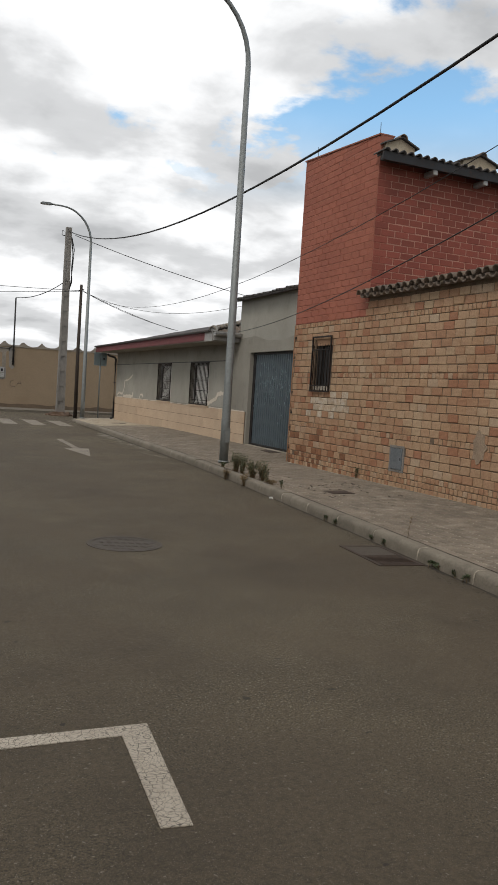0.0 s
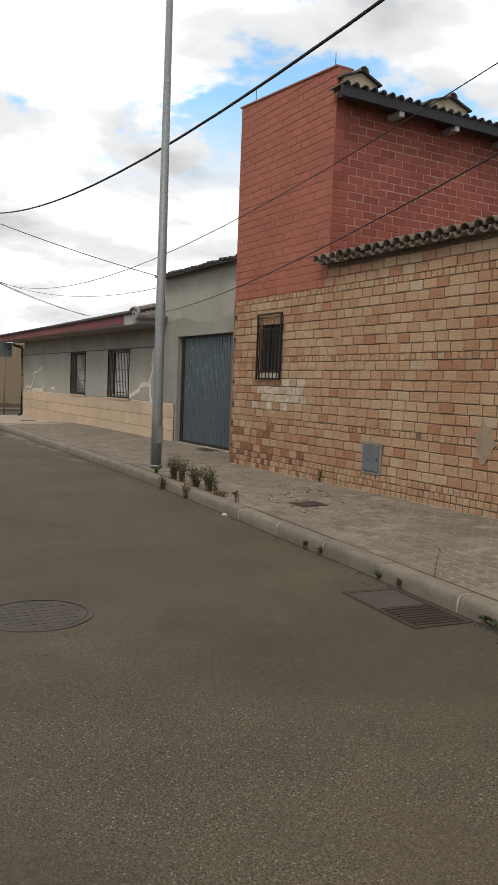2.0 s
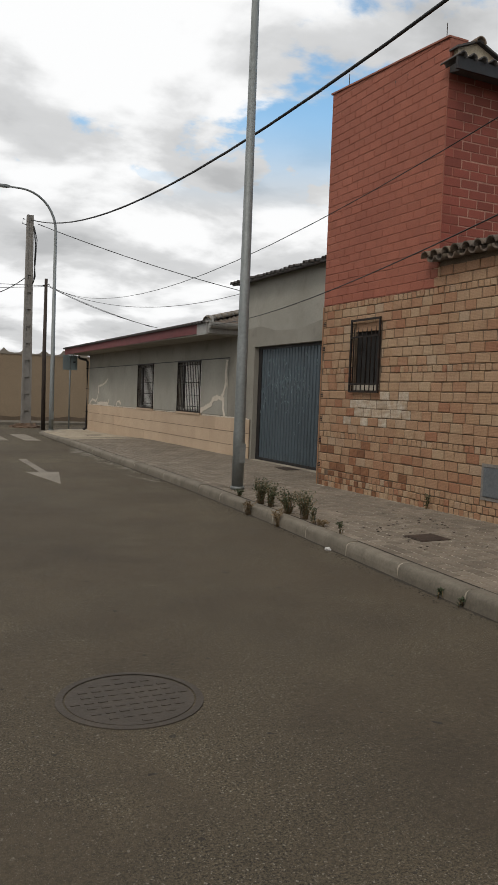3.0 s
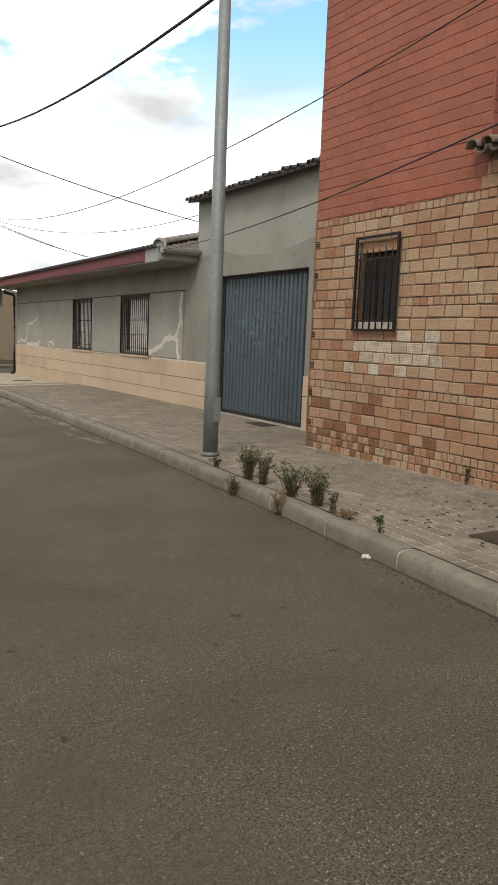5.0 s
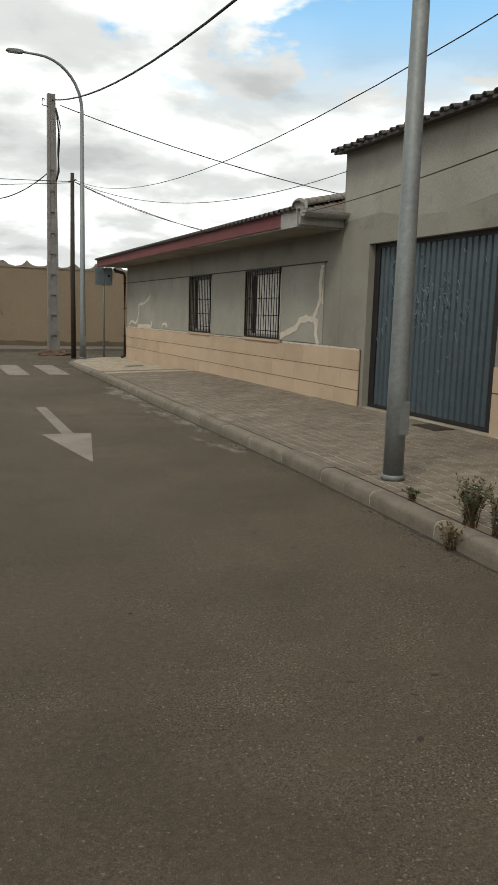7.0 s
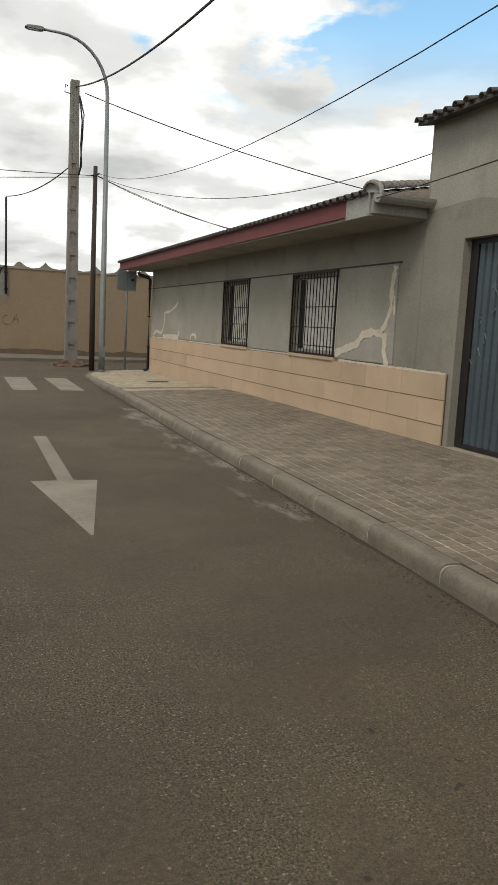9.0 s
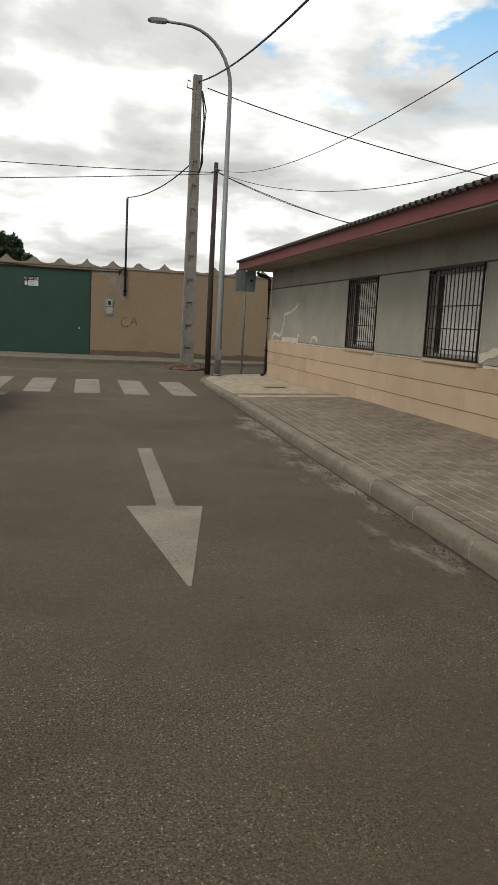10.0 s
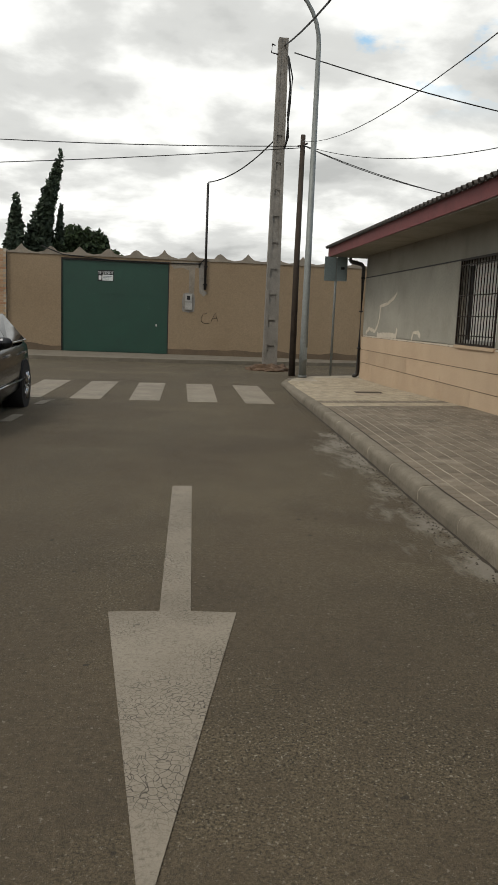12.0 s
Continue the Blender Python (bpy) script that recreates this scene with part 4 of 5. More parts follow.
ragged_strip("crack_filler", [(21.32, 2.465), (21.38, 2.165), (21.36, 1.915), (21.48, 1.685), (21.6, 1.545), (21.46, 1.525), (21.49, 1.315), (21.38, 1.115)], 0.055, house, seed=2)
ragged_strip("crack_filler", [(21.56, 1.545), (21.8, 1.565), (22.1, 1.525), (22.25, 1.385), (22.5, 1.325), (22.93, 1.215)], 0.06, house, seed=3, x=HX - 0.0165)
ragged_strip("crack_filler", [(21.3, 2.065), (21.28, 1.815)], 0.02, house, seed=4)
ragged_strip("crack_filler", [(34.55, 1.185), (34.25, 1.305), (33.7, 1.245), (33.5, 1.365), (33.35, 1.585), (33.35, 1.815), (32.75, 1.865), (32.25, 1.985), (32.05, 2.085)], 0.04, house, seed=5)
ragged_strip("crack_filler", [(33.45, 1.165), (32.55, 1.185), (31.95, 1.185), (31.9, 1.345)], 0.06, house, seed=6, x=HX - 0.0165)
ragged_strip("crack_filler", [(30.85, 1.145), (30.75, 1.285), (30.45, 1.295), (30.3, 1.205)], 0.04, house, seed=7)
ragged_strip("crack_filler", [(19.98, 1.105), (22.8, 1.115)], 0.018, house, seed=8, x=HX - 0.02)
ragged_strip("crack_filler", [(24.75, 1.115), (26.8, 1.115)], 0.012, house, seed=9, x=HX - 0.016)
ragged_strip("crack_filler", [(28.5, 1.115), (34.75, 1.115)], 0.016, house, seed=10, x=HX - 0.016)

for ya, yb, za, zb in WIN:
    win = wpart("window", wall_along_y(HX - 0.05, HX - 0.025, ya, yb, za - 0.03, zb, [(ya + 0.025, yb - 0.025, za, zb - 0.03)]), M["iron"], house, "window with black iron grille and pale blind")
    nb = 14
    for k in range(1, nb):
        yy = ya + (yb - ya) * k / nb
        sub("bar", tube([(HX - 0.038, yy, za - 0.02), (HX - 0.038, yy, zb - 0.01)], 0.009, 6), M["iron"], win)
    for zz in (za + 0.12, za + 0.42, za + 0.75, zb - 0.1):
        sub("cross_bar", box(HX - 0.052, ya, zz - 0.008, HX - 0.044, yb, zz + 0.008), M["iron"], win)
    edge_ = yb - 0.26
    sub("blind", box(HX + 0.10, ya + 0.08, za, HX + 0.12, edge_, zb - 0.08), M["shutter"], win, "pale roller blind")
    for k in range(22):
        zz = za + 0.02 + k * 0.055
        sub("blind_slat", box(HX + 0.094, ya + 0.1, zz, HX + 0.101, edge_ - 0.02, zz + 0.05), M["shutter"], win)
    # dark panel beside the blind paints the shade of the far reveal
    sub("dark_pane", box(HX + 0.095, edge_ + 0.002, za, HX + 0.118, yb - 0.08, zb - 0.08), M["gate_dark"], win, "dark panel standing in for shaded window reveal")
    sub("frame", wall_along_y(HX + 0.07, HX + 0.12, ya + 0.02, yb - 0.02, za, zb - 0.02, [(ya + 0.09, yb - 0.09, za + 0.05, zb - 0.1)]), M["zinc"], win)
    sub("sill", box(HX - 0.06, ya - 0.03, za - 0.09, HX + 0.16, yb + 0.03, za - 0.035, 0.006), M["band"], win, "beige stone sill")

# eave, soffit, fascia, roof
EX, YE0, YE1 = 8.02, 20.75, 35.75
bm = bmesh.new()
bm_prism(bm, [(YE0, 2.99), (YE1, 3.04), (YE1, 3.12), (YE0, 3.10)], lambda u, v, w: (EX + 0.02 + w, u, v), 1.2)
wpart("soffit", bm, M["stucco"], house, "grey rendered soffit")
wpart("fascia", box(EX - 0.01, 21.36, 3.03, EX + 0.02, YE1, 3.27), M["fascia"], house, "maroon painted fascia")
wpart("fascia_end", box(EX - 0.012, YE0, 2.99, EX + 0.02, 21.355, 3.27), M["zinc"], house, "bare grey fascia end")
wpart("eave_end", box(EX + 0.02, YE0 - 0.052, 3.02, HX - 0.001, YE0 + 0.0, 3.275), M["zinc"], house, "bare grey eave end")
wpart("fascia_return", box(EX + 0.02, YE1 - 0.03, 3.06, 12, YE1, 3.27), M["fascia"], house)


def wavy_roof(corner, along, upward, n_waves, pitch_, length, top, clip):
    """Rolls of tile: waves along one way, running up the other."""
    bm = bmesh.new()
    cols = n_waves * 8
    grid = []
    for i in range(cols + 1):
        s = i * pitch_ / 8
        lift = 0.035 * (1 - abs(math.sin(math.pi * s / pitch_))) * -1 + 0.035
        row_ = []
        for j in range(12):
            q = length * j / 11
            step_ = 0.012 * ((j * 1.0) % 2)
            qq = max(q, clip(s))
            p = Vector(corner) + Vector(along) * s + Vector(upward) * qq
            row_.append(bm.verts.new((p.x, p.y, p.z + lift + step_)))
        grid.append(row_)
    for a, c in zip(grid, grid[1:]):
        for j in range(11):
            bm.faces.new((a[j], c[j], c[j + 1], a[j + 1])).smooth = True
    return bm


sl = 0.27
mainroof = wavy_roof((EX - 0.05, YE0, 3.235), (0, 1, 0), (1, 0, sl), 75, 0.2, 3.4, 0, lambda s: 0)
# hips cut the main slope at both ends
for v in mainroof.verts:
    q = v.co.x - (EX - 0.05)
    v.co.y = min(max(v.co.y, YE0 + q * 0.98), YE1 + 0.05 - q * 0.98)
roof = wpart("roof", mainroof, M["roofdark"], house, "dark ribbed roof tiles")
southroof = wavy_roof((EX - 0.05, YE0 - 0.05, 3.235), (1, 0, 0), (0, 1, sl), 18, 0.2, 3.4, 0, lambda s: 0)
for v in southroof.verts:
    q = v.co.y - (YE0 - 0.05)
    v.co.x = max(v.co.x, EX - 0.05 + q)
wpart("hip_roof", southroof, M["rooftile"], house, "brownish barrel tiles on the hip")
northroof = wavy_roof((EX - 0.05, YE1 + 0.05, 3.235), (1, 0, 0), (0, -1, sl), 18, 0.2, 3.4, 0, lambda s: 0)
for v in northroof.verts:
    q = YE1 + 0.05 - v.co.y
    v.co.x = max(v.co.x, EX - 0.05 + q)
wpart("hip_roof", northroof, M["roofdark"], house)
hip_tile = barrel_tile(0.42, 0.10, 0.09, 0.018, M["crest"])
for k in range(9):
    o = new("hip_tile", hip_tile)
    q = -0.02 + k * 0.27
    o.location = (EX + q, YE0 + q, 3.30 + q * sl)
    o.rotation_euler = (0, -math.atan(sl / 1.41), math.pi / 4)
    under(o, house)
for k in range(75):
    o = new("eave_tile", barrel_tile(0.3, 0.062, 0.058, 0.012, M["roofdark"]) if k == 0 else eave_me)
    eave_me = o.data
    o.location = (EX - 0.09, YE0 + 0.1 + 0.2 * k, 3.235)
    o.rotation_euler = (0, -math.atan(sl), 0)
    under(o, house)
bm = bmesh.new()
bm_prism(bm, [(0.125 * math.cos(a), 0.125 * math.sin(a)) for a in np.linspace(-0.3, math.pi + 0.3, 14)], lambda u, v, w: (EX + 0.02 + 0.707 * u + 0.02 * w, YE0 + 0.0 - 0.707 * u, 3.30 + v), 1.0)
wpart("hip_end", bm, M["zinc"], house, "mortar stop at the end of the hip tiles")
bm = bmesh.new()
half = [(0.10 * math.cos(a), 0.10 * math.sin(a)) for a in np.linspace(math.pi, 2 * math.pi, 9)]
half += [(0.09 * math.cos(a), 0.09 * math.sin(a)) for a in np.linspace(2 * math.pi, math.pi, 9)]
bm_prism(bm, half, lambda u, v, w: (EX + 0.02 + w, YE0 - 0.155 + u, 3.23 + v), HX - EX - 0.03)
gut = wpart("gutter", bm, M["zinc"], house, "pale half-round gutter")
bm = bmesh.new()
bm_prism(bm, half[:9], lambda u, v, w: (EX + 0.012 + w, YE0 - 0.155 + u, 3.23 + v), 0.006)
sub("stop_end", bm, M["zinc"], gut)
pipe = thing("downpipe", (HX - 0.08, 34.85, pave_z(8.7, 32.5)), "dark metal downpipe on house corner", "pipe")
part("tube", tube([(-0.35, 0.10, 2.88), (-0.30, 0.10, 2.80), (-0.05, 0.06, 2.74), (0.0, 0.05, 2.66), (0.0, 0.05, 0.12), (-0.03, 0.05, 0.05), (-0.12, 0.04, 0.015)], 0.05, 10), M["pipe"], pipe)
for zz in (0.7, 1.6, 2.4):
    part("bracket", tube([(0, 0.05, zz), (0, 0.05, zz + 0.03)], 0.058, 10), M["gate_dark"], pipe)


# ---- street lamps, poles, sign ----
def street_lamp(x, y, z, tall, label):
    t_ = thing("street_lamp", (x, y, z), label, "street lamp", "street lamps")
    part("shaft", tube([(0, 0, 0.01), (0, 0, 0.9), (0, 0, 0.95), (0, 0, tall)], [0.092, 0.092, 0.088, 0.055], 16), M["galv"], t_)
    part("collar", tube([(0, 0, 0), (0, 0, 0.05)], 0.108, 16), M["galv"], t_)
    part("service_door", box(-0.028, -0.098, 0.42, 0.075, -0.06, 0.72, 0.006), M["galv"], t_)
    arm = [(0, 0, tall - 0.02)]
    for a in np.linspace(0, math.pi / 2, 10):
        arm.append((-1.30 + 1.30 * math.cos(a), 0, tall + 1.42 * math.sin(a)))
    arm.append((-1.75, 0, tall + 1.43))
    part("arm", tube(arm, [0.055] + [0.052 - 0.0018 * i for i in range(11)], 12), M["galv"], t_)
    bm = bmesh.new()
    bm_prism(bm, [(0, -0.03), (0.1, -0.055), (0.42, -0.05), (0.50, -0.02), (0.42, 0.035), (0.12, 0.05), (0, 0.03)], lambda u, v, w: (-1.70 - u, -0.09 + w, tall + 1.43 + v), 0.18)
    bmesh.ops.bevel(bm, geom=list(bm.edges), offset=0.012, segments=2, affect="EDGES")
    head = part("lamp_head", bm, M["galv"], t_, "flat grey luminaire")
    part("lens", box(-2.12, -0.07, tall + 1.37, -1.84, 0.07, tall + 1.385), M["white"], head)


street_lamp(6.39, 15.24, pave_z(6.39, 15.24) + 0.001, 7.95, "tall curved galvanised street lamp standing at kerb")
street_lamp(7.28, 34.45, pave_z(7.3, 32.5) + 0.001, 7.5, "curved galvanised street lamp at pavement corner")


def concrete_pole(x, y):
    t_ = thing("concrete_pole", (x, y, 0), "tall latticed concrete utility pole with cables", "utility pole")
    h, w0, w1_, d = 8.75, 0.20, 0.125, 0.13
    bm = bmesh.new()
    for s in (-1, 1):
        outline = [(s * w0, 0), (s * w1_, h), (s * (w1_ - 0.075), h), (s * (w0 - 0.085), 0)]
        bm_prism(bm, outline, lambda u, v, w: (u, -d + w, v), 2 * d)
    part("flange", bm, M["concrete"], t_)
    bm = bmesh.new()
    bm_prism(bm, [(-w0 + 0.06, 0), (w0 - 0.06, 0), (w1_ - 0.05, h), (-w1_ + 0.05, h)], lambda u, v, w: (u, -0.085 + w, v), 0.17)
    part("web", bm, M["concrete"], t_)
    z_ = 0.0
    while z_ < h - 0.1:
        ww = w0 + (w1_ - w0) * z_ / h - 0.07
        hh = 0.5 if z_ < 6.2 else h - z_
        part("rung", box(-ww, -d * 0.9, z_, ww, d * 0.9, z_ + hh), M["concrete"], t_)
        z_ += hh + 0.2
    part("bracket", tube([(-0.12, -0.1, h - 0.42), (-0.32, -0.14, h - 0.40), (-0.30, -0.14, h - 0.18), (-0.22, -0.14, h - 0.22)], 0.018, 6), M["iron"], t_)
    part("cable_coil", tube([(0.13, -0.15, h - 0.45), (0.22, -0.16, h - 1.2), (0.19, -0.16, h - 1.9), (0.22, -0.16, h - 2.5), (0.13, -0.16, h - 2.8)], 0.028, 6), M["cable"], t_)
    part("cable_coil", tube([(0.15, -0.16, h - 0.5), (0.27, -0.16, h - 1.0), (0.24, -0.16, h - 1.6), (0.16, -0.16, h - 2.75)], 0.02, 6), M["cable"], t_)
    return t_


concrete_pole(6.87, 37.7)
bm = bmesh.new()
bmesh.ops.create_icosphere(bm, subdivisions=4, radius=1)
for v in bm.verts:
    n_ = noise.noise(v.co * 3.1)
    v.co = Vector((v.co.x * (0.62 + 0.1 * n_), v.co.y * (0.45 + 0.1 * n_), max(-0.02, v.co.z * (0.17 + 0.09 * n_) + 0.03 * noise.noise(v.co * 9))))
mound = part("earth_mound", bm, M["earth"])
mound.location = (6.84, 37.55, 0)
tagged(mound, "low mound of dry brown earth round concrete pole", "mound")

wp = thing("wooden_pole", (7.22, 35.75, 0), "dark weathered wooden utility pole", "utility pole")
part("shaft", tube([(0, 0, 0), (0.02, 0.2, 3), (0.05, 0.3, 6.0)], [0.085, 0.075, 0.06], 10), M["wood"], wp)
part("insulator", tube([(0.05, 0.3, 5.75), (0.17, 0.26, 5.8)], 0.022, 6), M["iron"], wp)
part("insulator", tube([(0.05, 0.3, 5.75), (-0.08, 0.26, 5.72)], 0.022, 6), M["iron"], wp)

sg = thing("road_sign", (8.12, 35.2, pave_z(8.1, 32.5)), "back of two grey road signs on a post", "road sign")
part("post", tube([(0, 0, 0), (0, 0, 2.90)], 0.03, 10), M["galv"], sg)
part("plate", box(-0.30, -0.045, 2.34, -0.015, -0.03, 2.92, 0.004), M["sign_grey"], sg)
part("plate", box(0.015, -0.045, 2.34, 0.27, -0.03, 2.92, 0.004), M["sign_grey"], sg)
part("sticker", box(0.11, -0.048, 2.62, 0.20, -0.0455, 2.68), M["black"], sg)


# ---- cables ----
def cable(a, c, sag, r, label="black overhead cable", reach=1.0):
    a, c = Vector(a), Vector(c)
    n = 28
    pts = [a.lerp(c, reach * i / n) - Vector((0, 0, sag * 4 * (reach * i / n) * (1 - reach * i / n))) for i in range(n + 1)]
    t_ = part("overhead_cable", tube(pts, r, 6), M["cable"])
    tagged(t_, label, "cable", "overhead cables")


cable((6.90, 37.6, 8.56), (6.60, 2.0, 6.56), 1.62, 0.021, "thick twisted black overhead cable", 1.25)
cable((7.19, 37.75, 8.45), (61.05, 21.0, 14.87), 6.27, 0.016, "black cable from concrete pole over house roof", 0.36)
cable((7.20, 36.0, 5.84), (6.40, 2.0, 5.64), 1.89, 0.0055, "thin overhead telephone cable", 1.15)
cable((8.05, 20.7, 3.19), (4.00, 2.0, 3.50), 0.41, 0.006, "thin telephone cable along the facades")
WPT = Vector((7.25, 36.0, 5.75))
cable(WPT, (10.7, 33.0, 4.15), 0.10, 0.010, "thin telephone cable to house roof")
cable(WPT, (10.8, 32.6, 4.1), 0.16, 0.010, "thin telephone cable to house roof")
cable(WPT, (11.5, 24.0, 4.9), 0.8, 0.008, "thin telephone cable to house roof")
cable((7.2, 36.0, 5.72), (-14, 37.3, 6.25), 0.4, 0.011, "thin telephone cable across the street")
cable((7.2, 36.0, 5.68), (-14, 36.9, 4.3), 0.25, 0.011, "thin telephone cable across the street")
cable((6.85, 37.6, 6.3), (5.18, 42.3, 5.75), 0.25, 0.018, "black service cable to wall post")

# ---- far wall across the junction ----
FY = 42.55
farwall = thing("ochre_wall", (4, FY, 0), "long ochre rendered wall with jagged corrugated top", "wall", kind="structure")
GD = (0.43, 3.98, 0.10, 3.16)
bm = bmesh.new()
for x0, x1, z0, z1 in ((-1.31, GD[0], 0, 3.28), (GD[0], GD[1], GD[3], 3.28), (GD[1], 30, 0, 3.28)):
    bm_box(bm, x0, FY, z0, x1, FY + 0.25, z1)
body = wpart("wall_body", bm, M["farwall"], farwall)
bm = bmesh.new()
outline, x = [(-1.31, 3.24)], -1.31
rw = random.Random(12)
while x < 29:
    outline.append((x, 3.30 + rw.uniform(-0.02, 0.02)))
    outline.append((x + 0.26, 3.33))
    outline.append((x + 0.38, 3.44 + rw.uniform(-0.03, 0.03)))
    outline.append((x + 0.47, 3.53 + rw.uniform(-0.04, 0.03)))
    outline.append((x + 0.56, 3.45 + rw.uniform(-0.03, 0.03)))
    outline.append((x + 0.70, 3.34))
    x += 0.93
outline.append((x, 3.24))
bm_prism(bm, outline, lambda u, v, w: (u, FY - 0.03 + w, v), 0.07)
wpart("jagged_coping", bm, M["crest"], farwall, "grey corrugated cement sheet edge")
bm = bmesh.new()
for x0, x1 in ((-1.31, GD[0]), (GD[1], 24)):
    n = int((x1 - x0) / 0.25)
    pts = [(x0, 0.05)] + [(x0 + (x1 - x0) * i / n, 0.30 + 0.10 * noise.noise(Vector((i * 0.37, x0, 3)))) for i in range(n + 1)] + [(x1, 0.05)]
    bm_prism(bm, pts, lambda u, v, w: (u, FY - 0.006 + w, v), 0.008)
wpart("damp_base", bm, M["damp"], farwall, "dark damp flaking wall base")
ragged = bmesh.new()
bm_prism(ragged, [(4.04, 3.05), (4.14, 2.95), (4.39, 3.0), (4.64, 2.92), (4.64, 2.1), (4.74, 2.05), (4.82, 2.2), (4.84, 3.0), (4.99, 3.02), (5.04, 3.2), (4.04, 3.2)], lambda u, v, w: (u, FY - 0.008 + w, v), 0.01)
wpart("plaster_patch", ragged, M["crest"], farwall, "pale plaster repair")
ragged = bmesh.new()
bm_prism(ragged, [(4.94, 3.2), (5.14, 3.2), (5.14, 2.3), (5.26, 2.2), (5.14, 2.08), (5, 2.2)], lambda u, v, w: (u, FY - 0.008 + w, v), 0.01)
wpart("plaster_patch", ragged, M["concrete"], farwall)
wpart("wall_cable", tube([(-0.2, FY - 0.03, 3.5), (0.5, FY - 0.03, 3.25), (2.0, FY - 0.03, 3.14), (4.0, FY - 0.03, 3.13), (4.99, FY - 0.03, 3.15), (5.18, FY - 0.05, 3.35)], 0.018, 6), M["cable"], farwall)
gg = wpart("green_gate", box(GD[0] + 0.03, FY + 0.06, GD[2], GD[1] - 0.03, FY + 0.10, GD[3] - 0.05), M["green"], farwall, "dark green sheet metal gate")
sub("gate_frame", box(GD[0] + 0.001, FY + 0.02, GD[2], GD[0] + 0.035, FY + 0.12, GD[3]), M["gate_dark"], gg)
sub("gate_frame", box(GD[1] - 0.035, FY + 0.02, GD[2], GD[1] - 0.001, FY + 0.12, GD[3]), M["gate_dark"], gg)
sub("gate_frame", box(GD[0] + 0.035, FY + 0.02, GD[3] - 0.06, GD[1] - 0.035, FY + 0.12, GD[3] - 0.002), M["gate_dark"], gg)
for xa, xb in ((0.90, 3.32), (3.33, 4.30)):
    sub("sheet", box(xa, FY + 0.05, GD[2] + 0.03, xb, FY + 0.061, 1.02), M["green"], gg)
    sub("sheet", box(xa, FY + 0.05, 1.03, xb, FY + 0.061, 2.02), M["green"], gg)
    sub("sheet", box(xa, FY + 0.05, 2.03, xb, FY + 0.061, 3.07), M["green"], gg)
sub("handle", box(3.55, FY + 0.025, 1.02, 3.60, FY + 0.05, 1.10), M["zinc"], gg)
notice = thing("sale_notice", (1.88, FY + 0.045, 2.63), "white for sale notice with blue-black lettering", "sign")
part("board", box(-0.26, -0.004, -0.18, 0.26, 0.004, 0.18), M["black"], notice)
part("panel", box(-0.11, -0.008, -0.16, 0.24, -0.0041, 0.03), M["white"], notice)
for k in range(3):
    part("text_bar", box(-0.08, -0.010, -0.03 - 0.045 * k, 0.2 - 0.05 * k, -0.0081, -0.015 - 0.045 * k), M["sign_grey"], notice)
part("emblem", box(-0.23, -0.008, -0.14, -0.14, -0.0041, -0.0), M["white"], notice)


def lettering(text, size, mat, m, parent=None):
    cu = bpy.data.curves.new("lettering", "FONT")
    cu.body, cu.size, cu.extrude, cu.align_x = text, size, 0.002, "CENTER"
    cu.materials.append(mat)
    ob_ = new("lettering", cu)
    ob_.matrix_world = m
    if parent:
        ob_.parent = parent
    return ob_


lettering("SE VENDE", 0.115, M["white"], pose(0, -0.009, 0.06, 90, 0, 0), notice)
for pts in ([(5.26, 1.52), (5.14, 1.50), (5.08, 1.36), (5.1, 1.24), (5.2, 1.18), (5.36, 1.20)], [(5.42, 1.26), (5.50, 1.44), (5.57, 1.56), (5.60, 1.40), (5.66, 1.26)], [(5.46, 1.36), (5.63, 1.37)]):
    wpart("graffiti_stroke", tube([(x, FY - 0.002, z) for x, z in pts], 0.008, 5), M["wood"], farwall, "thin black painted letters")
eb = thing("wall_meter", (4.64, FY, 1.86), "pale electric meter box in rough plaster surround", "meter box")
bm = bmesh.new()
bm_prism(bm, [(-0.2, -0.3), (0.02, -0.33), (0.2, -0.28), (0.22, 0.1), (0.19, 0.3), (-0.05, 0.33), (-0.19, 0.28), (-0.22, 0)], lambda u, v, w: (u, -0.012 + w, v), 0.014)
part("surround", bm, M["concrete"], eb)
part("upper_box", box(-0.11, -0.06, 0.03, 0.11, -0.012, 0.28, 0.008), M["zinc"], eb)
part("glass", box(-0.05, -0.066, 0.09, 0.05, -0.059, 0.22), M["black"], eb)
part("lower_box", box(-0.12, -0.055, -0.24, 0.12, -0.012, 0.01, 0.008), M["zinc"], eb)
bp = thing("wall_post", (5.18, FY - 0.06, 2.3), "thin dark steel cable post fixed to wall", "post")
part("shaft", tube([(0, 0, 0), (0, 0, 3.45)], 0.04, 8), M["gate_dark"], bp)
part("clamp", box(-0.07, 0.0, 0.75, 0.07, 0.06, 0.80), M["gate_dark"], bp)
part("clamp", box(-0.07, 0.0, 0.15, 0.07, 0.06, 0.20), M["gate_dark"], bp)
pillar = thing("brick_pillar", (-1.66, FY - 0.1, 0), "pale brick end pillar of ochre wall", "pillar")
part("core", box(-0.33, 0, 0, 0.33, 0.35, 3.35), M["joint"], pillar)
for r_ in range(40):
    for k in range(3):
        xa = -0.34 + 0.235 * k - (0.11 if r_ % 2 else 0)
        a, c = max(-0.34, xa), min(0.34, xa + 0.225)
        if c - a > 0.04:
            part("brick", box(a, -0.012, 0.1 + r_ * 0.081, c, 0.01, 0.1 + r_ * 0.081 + 0.068), M["brick_o"], pillar)
wpart_wall = tagged(part("wall_left", box(-8.3, FY, 0, -2.0, FY + 0.25, 3.3), M["farwall"]), "plain ochre wall continuing beside pillar", "wall", kind="structure")
bm = bmesh.new()
